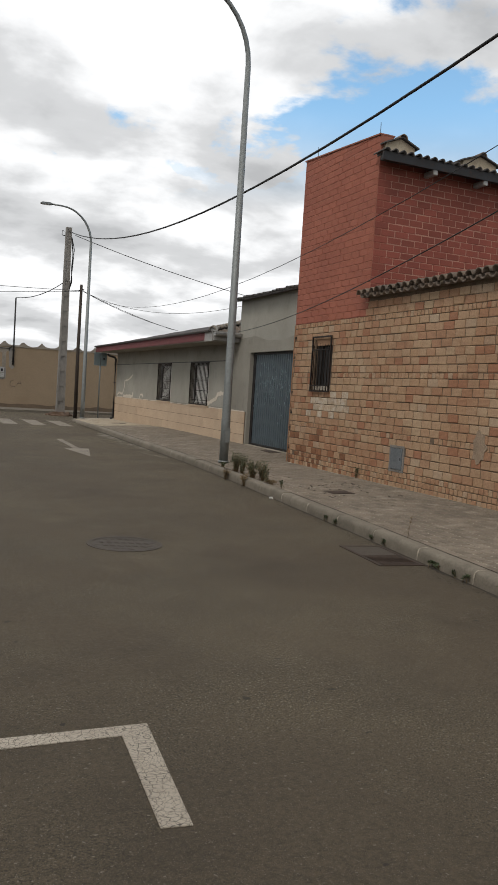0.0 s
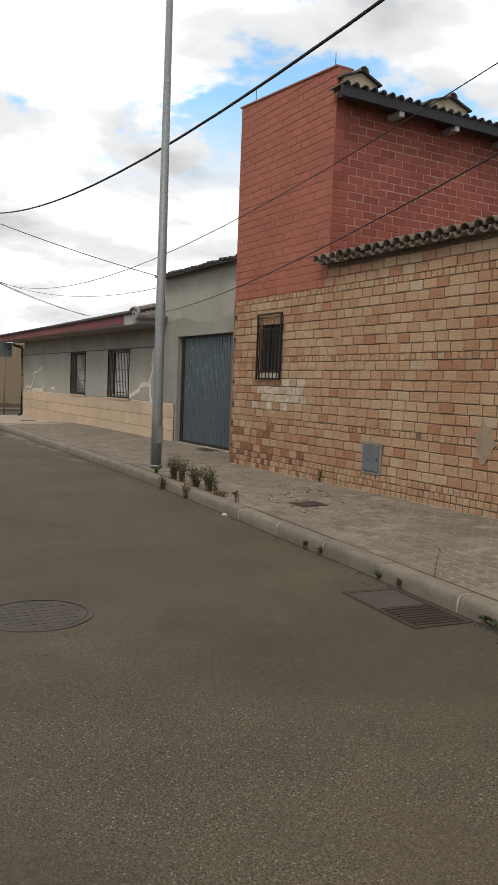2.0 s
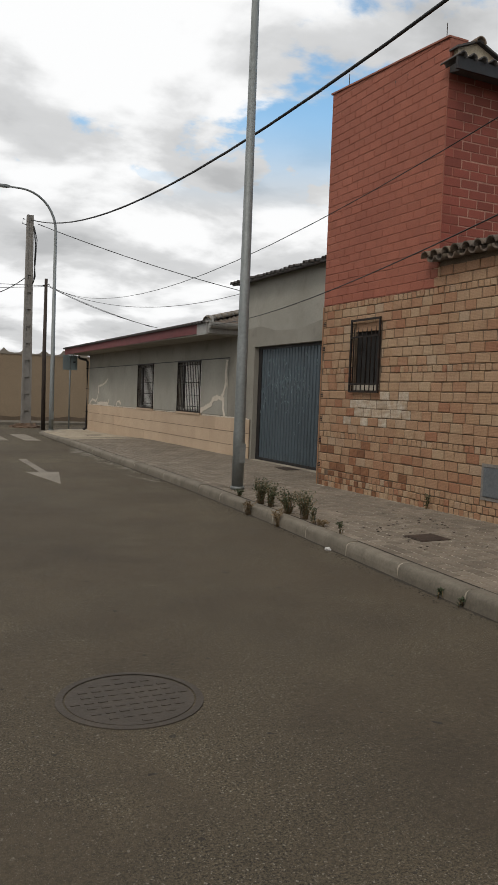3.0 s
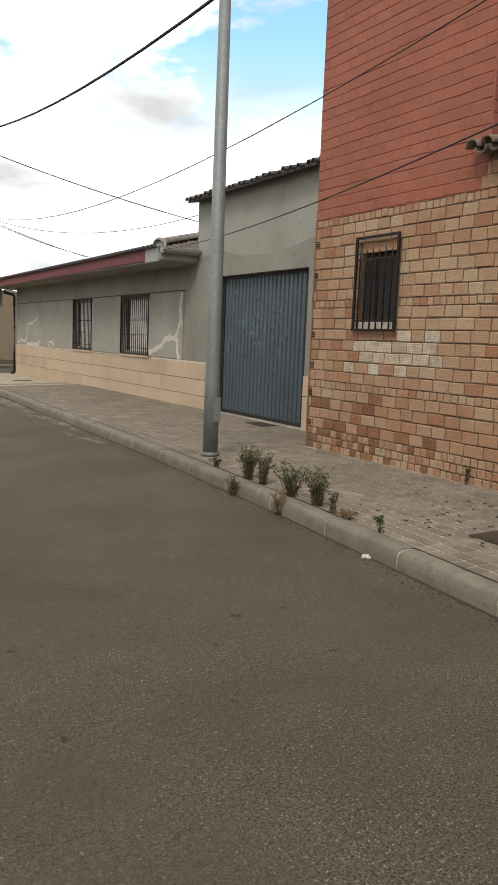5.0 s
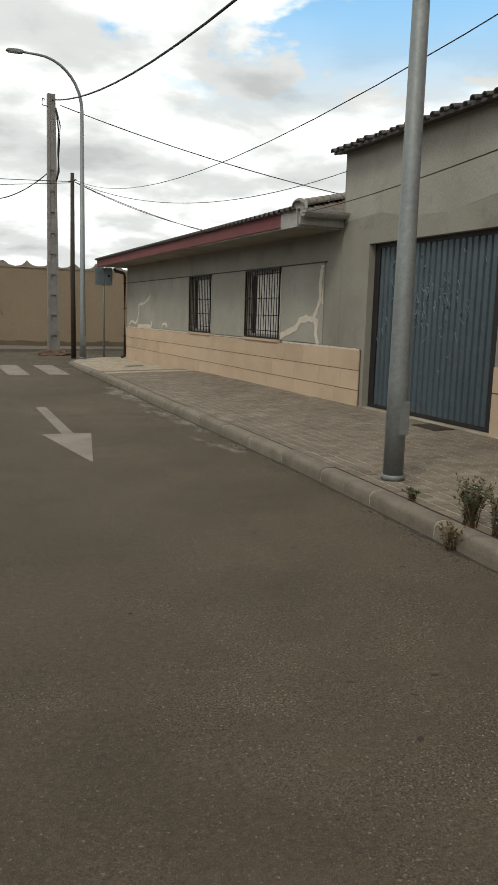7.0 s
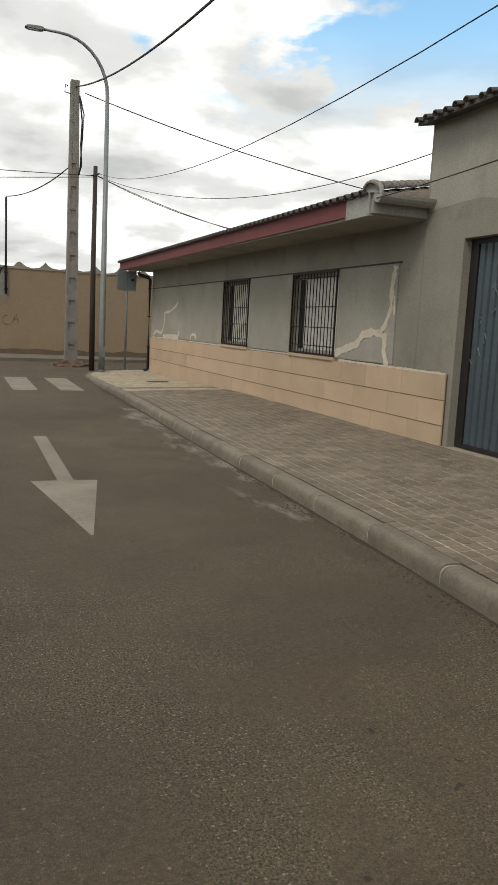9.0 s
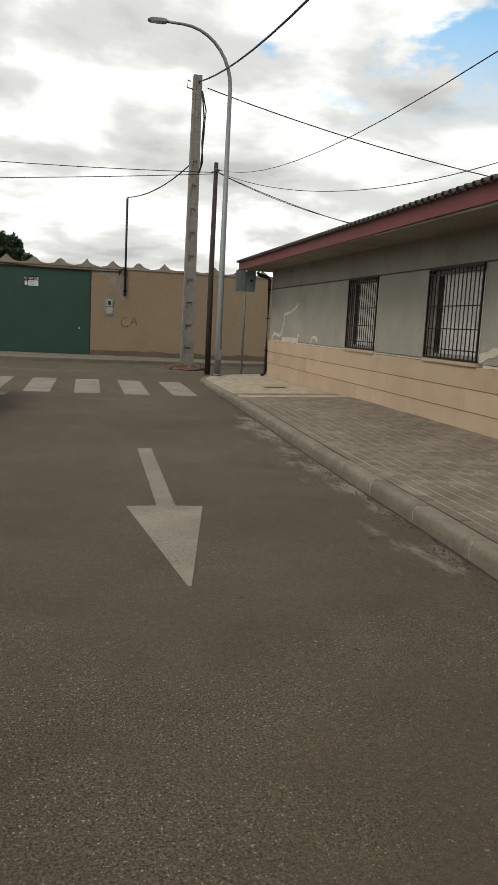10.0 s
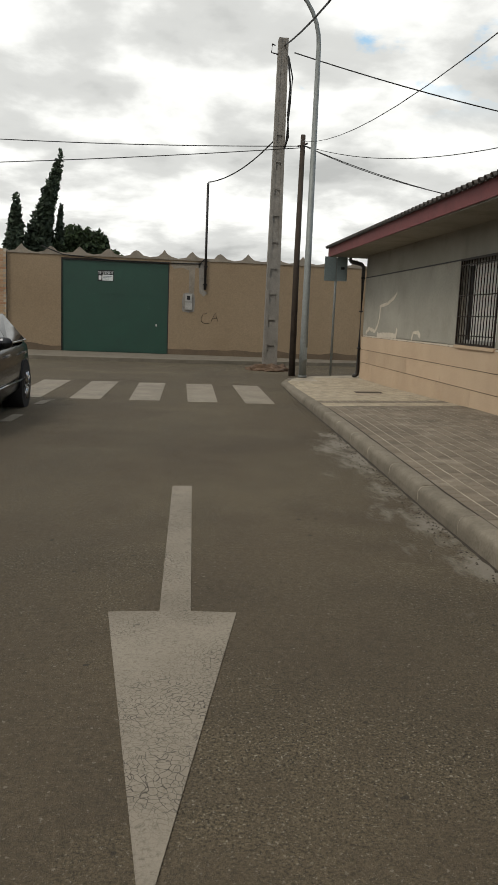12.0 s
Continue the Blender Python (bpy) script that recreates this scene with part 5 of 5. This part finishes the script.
bm_prism(bm, [(-30, 38.9), (1.2, 39.2), (4.4, 39.5), (7, 40.0), (10.5, 41.0), (30, 41.4), (30, FY), (-30, FY)], lambda u, v, w: (u, v, w), 0.11)
tagged(part("far_pavement", bm, M["kerb"]), "grey concrete pavement along ochre wall", "pavement", kind="structure")

# ---- trees beyond the wall ----
def leaf_cloud(blobs, count, size, seed):
    """Many small leaf quads spread in lumps (centre, radii)."""
    r = random.Random(seed)
    vs, fs = [], []
    weights = [a[1][0] * a[1][1] * a[1][2] for a in blobs]
    for _ in range(count):
        c, rad = r.choices(blobs, weights)[0]
        while True:
            d = Vector((r.uniform(-1, 1), r.uniform(-1, 1), r.uniform(-1, 1)))
            if 0.25 < d.length < 1:
                break
        d *= 1 + 0.25 * noise.noise(d * 2.3 + Vector(c))
        p = Vector((c[0] + d.x * rad[0], c[1] + d.y * rad[1], c[2] + d.z * rad[2]))
        a = Vector((r.gauss(0, 1), r.gauss(0, 1), r.gauss(0, 1))).normalized() * size * r.uniform(0.5, 1.3)
        b_ = a.cross(Vector((r.gauss(0, 1), r.gauss(0, 1), r.gauss(0, 1)))).normalized() * size * r.uniform(0.3, 0.7)
        o = len(vs)
        vs += [tuple(p - a), tuple(p + b_), tuple(p + a), tuple(p - b_)]
        fs.append((o, o + 1, o + 2, o + 3))
    return vs, fs


def tree(at, trunk_pts, radii, limbs, blobs, count, size, mat, label, seed):
    t_ = thing("tree", at, label, "tree", "trees behind the wall")
    bm = bmesh.new()
    bm_tube(bm, trunk_pts, radii, 8)
    for pts in limbs:
        bm_tube(bm, pts, [0.07, 0.03], 6)
    part("trunk", bm, M["bark"], t_)
    me = bpy.data.meshes.new("crown")
    vs, fs = leaf_cloud(blobs, count, size, seed)
    me.from_pydata(vs, [], fs)
    me.materials.append(mat)
    o = new("crown", me)
    o.parent = t_
    return t_


def cypress(x, y, h, lean, w, seed, label):
    n = 14
    blobs = [((lean * (i / n) ** 1.2, 0, 0.8 + (h - 0.8) * i / n), (w * (1 - 0.86 * (i / n) ** 1.2), w * (1 - 0.86 * (i / n) ** 1.2), h / n * 0.9)) for i in range(n + 1)]
    tree((x, y, 0), [(0, 0, 0), (lean * 0.4, 0, h * 0.5), (lean, 0, h)], [0.16, 0.1, 0.02], [], blobs, int(1900 * h * w), 0.15, M["crown_dark"], label, seed)


cypress(-4.25, 60, 9.3, 2.2, 1.15, 3, "tall dark leaning cypress behind ochre wall")
cypress(-4.45, 59, 7.0, 0.3, 1.15, 4, "dark conifer behind ochre wall")
cypress(-2.95, 61, 6.7, 0.2, 0.75, 5, "slim dark cypress behind ochre wall")
cypress(-2.5, 61, 6.9, 0.35, 0.7, 6, "slim dark cypress behind ochre wall")


def broadleaf(x, y, h, w, seed):
    r = random.Random(seed)
    blobs = [((r.uniform(-w, w) * 0.7, r.uniform(-w, w) * 0.7, h * r.uniform(0.5, 0.88)), (w * r.uniform(0.3, 0.5),) * 2 + (h * 0.13,)) for _ in range(12)]
    limbs = [[(0, 0, h * 0.35), b_[0]] for b_ in blobs[:6]]
    tree((x, y, 0), [(0, 0, 0), (0.1, 0, h * 0.45)], [0.2, 0.12], limbs, blobs, 8000, 0.15, M["crown"], "broad leafy green tree behind ochre wall", seed)


broadleaf(-1.5, 62, 6.4, 1.6, 11)
broadleaf(0.75, 66, 5.5, 1.6, 12)
broadleaf(-3.35, 63, 5.2, 1.6, 13)

# ---- parked car ----
def car(x, y):
    """The nose points to -y; x, y: middle of the car on the ground."""
    t_ = thing("car", (x, y, 0), "dark grey parked saloon car with chrome window trim", "car")
    st = [(-2.30, 0.62, 0.38, 0.60), (-2.15, 0.78, 0.26, 0.72), (-1.6, 0.87, 0.20, 0.84), (-0.9, 0.90, 0.18, 0.93), (0.2, 0.905, 0.18, 0.96), (1.3, 0.89, 0.20, 0.98), (1.9, 0.85, 0.26, 0.99), (2.2, 0.76, 0.34, 0.97), (2.30, 0.62, 0.42, 0.86)]
    bm = bmesh.new()
    rings = []
    for yy, hw_, zb, zt in st:
        prof = [(0, zb), (hw_ * 0.86, zb), (hw_ * 0.985, zb + 0.12), (hw_, (zb + zt) / 2 + 0.03), (hw_ * 0.97, zt - 0.10), (hw_ * 0.88, zt), (0, zt + 0.035)]
        full = prof + [(-u, v) for u, v in prof[-2:0:-1]]
        rings.append([bm.verts.new((u, yy, v)) for u, v in full])
    for a, c in zip(rings, rings[1:]):
        for k in range(len(a)):
            bm.faces.new((a[k], a[(k + 1) % len(a)], c[(k + 1) % len(a)], c[k])).smooth = True
    bm.faces.new(rings[0])
    bm.faces.new(rings[-1][::-1])
    body_ = part("body", bm, M["car_paint"], t_)
    gh = [(-1.15, 0.80, 0.93, 0.95), (-0.35, 0.62, 0.95, 1.36), (0.3, 0.60, 0.96, 1.45), (1.0, 0.59, 0.97, 1.40), (1.85, 0.72, 0.97, 1.0)]
    bm = bmesh.new()
    rings = []
    for yy, hw_, zb, zt in gh:
        prof = [(0.86, zb), (hw_ + 0.02, zt - 0.05), (hw_ - 0.06, zt), (0, zt + 0.02)]
        full = prof + [(-u, v) for u, v in prof[-2::-1]]
        rings.append([bm.verts.new((u, yy, v)) for u, v in full])
    for a, c in zip(rings, rings[1:]):
        for k in range(len(a) - 1):
            bm.faces.new((a[k], a[k + 1], c[k + 1], c[k])).smooth = True
    part("roof", bm, M["car_paint"], body_)
    for s in (-1, 1):
        for ya, yb, yc, yd in ((-0.86, -0.28, 0.20, 0.20), (0.26, 0.26, 0.92, 1.50)):
            bm = bmesh.new()
            zt = 1.34
            pts = [(s * 0.868, ya, 0.985), (s * 0.66, yb, zt), (s * 0.66, yc, zt + 0.03), (s * 0.868, yd, 0.99)]
            f = [bm.verts.new(p) for p in pts]
            b2 = [bm.verts.new((p[0] - s * 0.02, p[1], p[2])) for p in pts]
            bm.faces.new(f)
            for j in range(4):
                bm.faces.new((f[j], f[(j + 1) % 4], b2[(j + 1) % 4], b2[j]))
            part("window", bm, M["glass"], body_)
        part("chrome_trim", tube([(s * 0.876, -0.9, 0.972), (s * 0.878, 0.4, 0.978), (s * 0.872, 1.5, 0.985), (s * 0.80, 1.62, 1.02)], 0.013, 6), M["chrome"], body_)
        part("chrome_trim", tube([(s * 0.905, -1.0, 0.42), (s * 0.915, 1.0, 0.44)], 0.014, 6), M["chrome"], body_)
        for yy in (0.02, 1.12):
            part("door_handle", box(min(s * 0.885, s * 0.93), yy, 0.80, max(s * 0.885, s * 0.93), yy + 0.2, 0.835, 0.01), M["chrome"], body_)
        bm = bmesh.new()
        bmesh.ops.create_uvsphere(bm, u_segments=14, v_segments=8, radius=1)
        for v in bm.verts:
            v.co = Vector((s * 1.0 + v.co.x * 0.11, -0.62 + v.co.y * 0.07, 1.02 + v.co.z * 0.075))
        part("mirror", bm, M["car_paint"], body_)
        for yy in (-1.38, 1.36):
            wh = part("wheel", tube([(s * 0.70, yy, 0.325), (s * 0.72, yy, 0.325), (s * 0.89, yy, 0.325), (s * 0.905, yy, 0.325)], [0.29, 0.325, 0.325, 0.30], 28), M["tyre"], t_)
            part("rim", tube([(s * 0.895, yy, 0.325), (s * 0.912, yy, 0.325)], [0.23, 0.22], 24), M["gate_dark"], wh)
            for k in range(10):
                a = k * math.pi / 5
                part("spoke", tube([(s * 0.915, yy + 0.04 * math.cos(a), 0.325 + 0.04 * math.sin(a)), (s * 0.918, yy + 0.21 * math.cos(a), 0.325 + 0.21 * math.sin(a))], [0.022, 0.016], 6), M["chrome"], wh)
            part("wheel_arch", tube([(s * 0.60, yy, 0.34), (s * 0.908, yy, 0.34)], 0.365, 28), M["black"], body_)
        part("headlight", box(min(s * 0.45, s * 0.74), -2.27, 0.60, max(s * 0.45, s * 0.74), -2.1, 0.72, 0.02), M["white"], body_)
        part("tail_light", box(min(s * 0.50, s * 0.76), 2.15, 0.74, max(s * 0.50, s * 0.76), 2.275, 0.88, 0.02), M["fascia"], body_)


car(1.08, 26.35)

# ---- weeds and litter ----
def weed(x, y, h, spread, n, seed, mat, label):
    r = random.Random(seed)
    t_ = thing("weed", (x, y, pave_z(x, y) + 0.002), label, "weed", "weeds at the kerb")
    bm, lv, lf = bmesh.new(), [], []
    for k in range(n):
        a, q = r.uniform(0, 6.28), r.uniform(0.2, 1) * spread
        tip = Vector((q * math.cos(a), q * math.sin(a), h * r.uniform(0.55, 1.0)))
        base = Vector((r.uniform(-0.03, 0.03), r.uniform(-0.05, 0.05), 0))
        mid = base.lerp(tip, 0.5) + Vector((0, 0, 0.04))
        bm_tube(bm, [base, mid, tip], [0.004, 0.003, 0.0015], 4)
        for i in range(20):
            s = r.uniform(0.12, 1.0)
            p = base.lerp(mid, s * 2) if s < 0.5 else mid.lerp(tip, s * 2 - 1)
            d = Vector((r.gauss(0, 1), r.gauss(0, 1), r.uniform(0, 1.2))).normalized() * r.uniform(0.018, 0.045)
            w = d.cross(Vector((r.gauss(0, 1), r.gauss(0, 1), 1))).normalized() * 0.006
            o = len(lv)
            lv += [tuple(p), tuple(p + d * 0.5 + w), tuple(p + d), tuple(p + d * 0.5 - w)]
            lf.append((o, o + 1, o + 2, o + 3))
    part("stem", bm, M["dry"], t_)
    me = bpy.data.meshes.new("foliage")
    me.from_pydata(lv, [], lf)
    me.materials.append(mat)
    o = new("foliage", me)
    o.parent = t_


def wy(y):
    return kerb_x(y) + 0.17


weed(wy(13.7), 13.7, 0.36, 0.17, 44, 1, M["leaf"], "bushy green weed growing behind kerb")
weed(wy(13.4) + 0.03, 13.42, 0.33, 0.13, 26, 2, M["leaf"], "bushy green weed growing behind kerb")
weed(wy(12.78), 12.8, 0.34, 0.2, 36, 3, M["leaf"], "grey-green weed growing behind kerb")
weed(wy(12.35) + 0.04, 12.38, 0.36, 0.2, 34, 4, M["leaf"], "sprawling grey-green weed behind kerb")
weed(wy(12.05), 12.05, 0.2, 0.06, 8, 5, M["leaf"], "small weed behind kerb")
weed(wy(11.4), 11.4, 0.14, 0.04, 5, 6, M["leaf"], "small weed behind kerb")
weed(wy(14.5), 14.5, 0.1, 0.12, 9, 7, M["leaf"], "low weed beside lamp base")
weed(wy(11.8), 11.85, 0.05, 0.12, 8, 14, M["dry"], "flat dry weed behind kerb")
for yy, sd in ((13.65, 8), (12.72, 9)):
    weed(kerb_x(yy) - 0.03, yy, 0.24, 0.13, 12, sd, M["dry"], "dry straw weed at kerb foot")
    bpy.context.view_layer.objects.active = None
weed(4.91, 5.16, 0.30, 0.14, 22, 61, M["leaf"], "green weed on top of kerb")
weed(wy(7.3), 7.35, 0.3, 0.02, 1, 10, M["dry"], "single dry stalk at kerb")
for k in range(9):
    yy = rng.uniform(5.6, 10.3)
    weed(kerb_x(yy) - 0.012, yy, rng.uniform(0.03, 0.08), 0.03, 3, 30 + k, M["leaf"], "tiny weed in kerb joint")
for o in scene.objects:
    if o.name.startswith("weed") and o.parent is None and o.location.x < kerb_x(o.location.y):
        o.location.z = 0.001
weed(BX - 0.03, 12.45, 0.22, 0.05, 5, 50, M["leaf"], "small weed at foot of brick wall")
bm = bmesh.new()
bmesh.ops.create_icosphere(bm, subdivisions=2, radius=0.034)
for v in bm.verts:
    v.co *= 1 + 0.5 * noise.noise(v.co * 40)
    v.co.z = max(-0.02, v.co.z * 0.6)
litter = part("paper_scrap", bm, M["paper"])
litter.location = (5.63, 11.23, 0.014)
tagged(litter, "crumpled white paper scrap at kerb foot", "litter")
rc = random.Random(77)
for k in range(60):
    yy = rc.gauss(11.3, 0.7)
    xx = rc.uniform(kerb_x(yy) + 0.5, BX - 0.5)
    bm = bmesh.new()
    a = rc.uniform(0, 3.14)
    bm_tube(bm, [(0, 0, 0.004), (0.03 * math.cos(a), 0.03 * math.sin(a), 0.006), (0.03 * math.cos(a) + 0.02, 0.06 * math.sin(a), 0.003)], 0.004, 5)
    o = part("dry_twig", bm, M["wood"])
    o.location = (xx, yy, pave_z(xx, yy) + 0.001)
    tagged(o, "dry dark twig lying on pavement", "litter", "twigs on the pavement")

# ---- plain closing walls ----
for nm, b_ in (("wall_west", (-5.2, -30, 0, -4.9, 32, 4.5)), ("wall_south", (-5, -30.3, 0, 15, -30, 4.0))):
    tagged(part(nm, box(*b_), M["stucco_new"]), "plain pale rendered wall", "wall", kind="structure")
tagged(part("wall_east", box(BX + 0.05, -30, 0, BX + 0.3, -4.01, 3.3), M["mortar"]), "plain brown wall", "wall", kind="structure")

# ---- small pieces last: bricks and pavement tiles ----
for u, z, w, h, d in near:
    chance = rng.random()
    mt = M["brick_o"]
    if 13.0 < u < 14.7 and 1.2 < z < 1.76 and chance < 0.55:
        mt = M["brick_white"]
    elif (u > 14.0 and z < 0.95 and chance < 0.5) or (z < 0.8 and chance < 0.22):
        mt = M["brick_dark"]
    o = new("brick", brick_mesh(w, h, d, mt))
    o.location = (BX + 0.022, u, z)
    o.parent = lower_wall
for u, z, w, h, d in red_front:
    room = 6.305 + (u - 12.52) * 0.0764 - (z - h / 2)
    if room < 0.03:
        continue
    if room < h:
        z, h = z - (h - room) / 2, round(room, 2)
    o = new("brick", brick_mesh(w, h, d, M["red_o"]))
    o.location = (BX + 0.013, u, z)
    o.parent = upper_wall


def tile_verts(x, y, w, l, h):
    c = 0.004
    return [(x, y, 0), (x + w, y, 0), (x + w, y + l, 0), (x, y + l, 0), (x + c, y + c, h), (x + w - c, y + c, h), (x + w - c, y + l - c, h), (x + c, y + l - c, h)]


TILE_F = [(4, 5, 6, 7), (0, 1, 5, 4), (1, 2, 6, 5), (2, 3, 7, 6), (3, 0, 4, 7)]
TW, TL, TG = 0.1335, 0.1335, 0.016
near_tiles, run, run_f, beige, beige_f = [], [], [], [], []
rt = random.Random(5)
for j in range(0, 258):
    ya = j * TL
    for i in range(0, 40):
        xa = kerb_x(ya) + 0.165 + i * TW
        edge = (BX if ya < 15.3 else HX - 0.04) if ya < 34.0 else 14
        wide = min(TW, edge - xa) - TG
        if wide < 0.03:
            continue
        off = 0
        if (BX - 0.1 < xa) and ya + off + TL > 34 and xa > HX - 0.3 and ya + off < 34.6:
            continue
        if ya + off + TL > 33.4 and xa < 7.5:
            continue
        h = 0.005 + rt.uniform(-0.001, 0.0015)
        if 16.0 < ya < 21.6 and len(near_tiles) < 300 and i < 18 and wide > TW - TG - 0.001:
            near_tiles.append((xa, ya + off, h))
            continue
        tgt, tf = (beige, beige_f) if (ya + off > 28.7 or 27.65 < ya + off < 28.2) else (run, run_f)
        o = len(tgt)
        tgt.extend((px, py, pz + pave_z(px, py) - 0.004) for px, py, pz in tile_verts(xa, ya + off, wide, TL - TG * rt.choice((0.25, 0.6, 1.0)), h))
        tf.extend(tuple(o + q for q in f) for f in TILE_F)
for nm, vs, fs, mt in (("tile_run", run, run_f, M["tile_i"]), ("beige_tile_run", beige, beige_f, M["tile_beige"])):
    me = bpy.data.meshes.new(nm)
    me.from_pydata(vs, [], fs)
    me.materials.append(mt)
    o = new(nm, me)
    o.parent = pavement
    o["kind"] = "stuff"
me = bpy.data.meshes.new("tile")
me.from_pydata(tile_verts(0, 0, TW - TG, TL - TG, 0.005), [], TILE_F)
me.materials.append(M["tile_o"])
for xa, ya, h in near_tiles:
    o = piece("paving_tile", me, pavement, (xa, ya, pave_z(xa, ya) - 0.004 + h - 0.005))
    o.rotation_euler = (0, -0.035, 0)
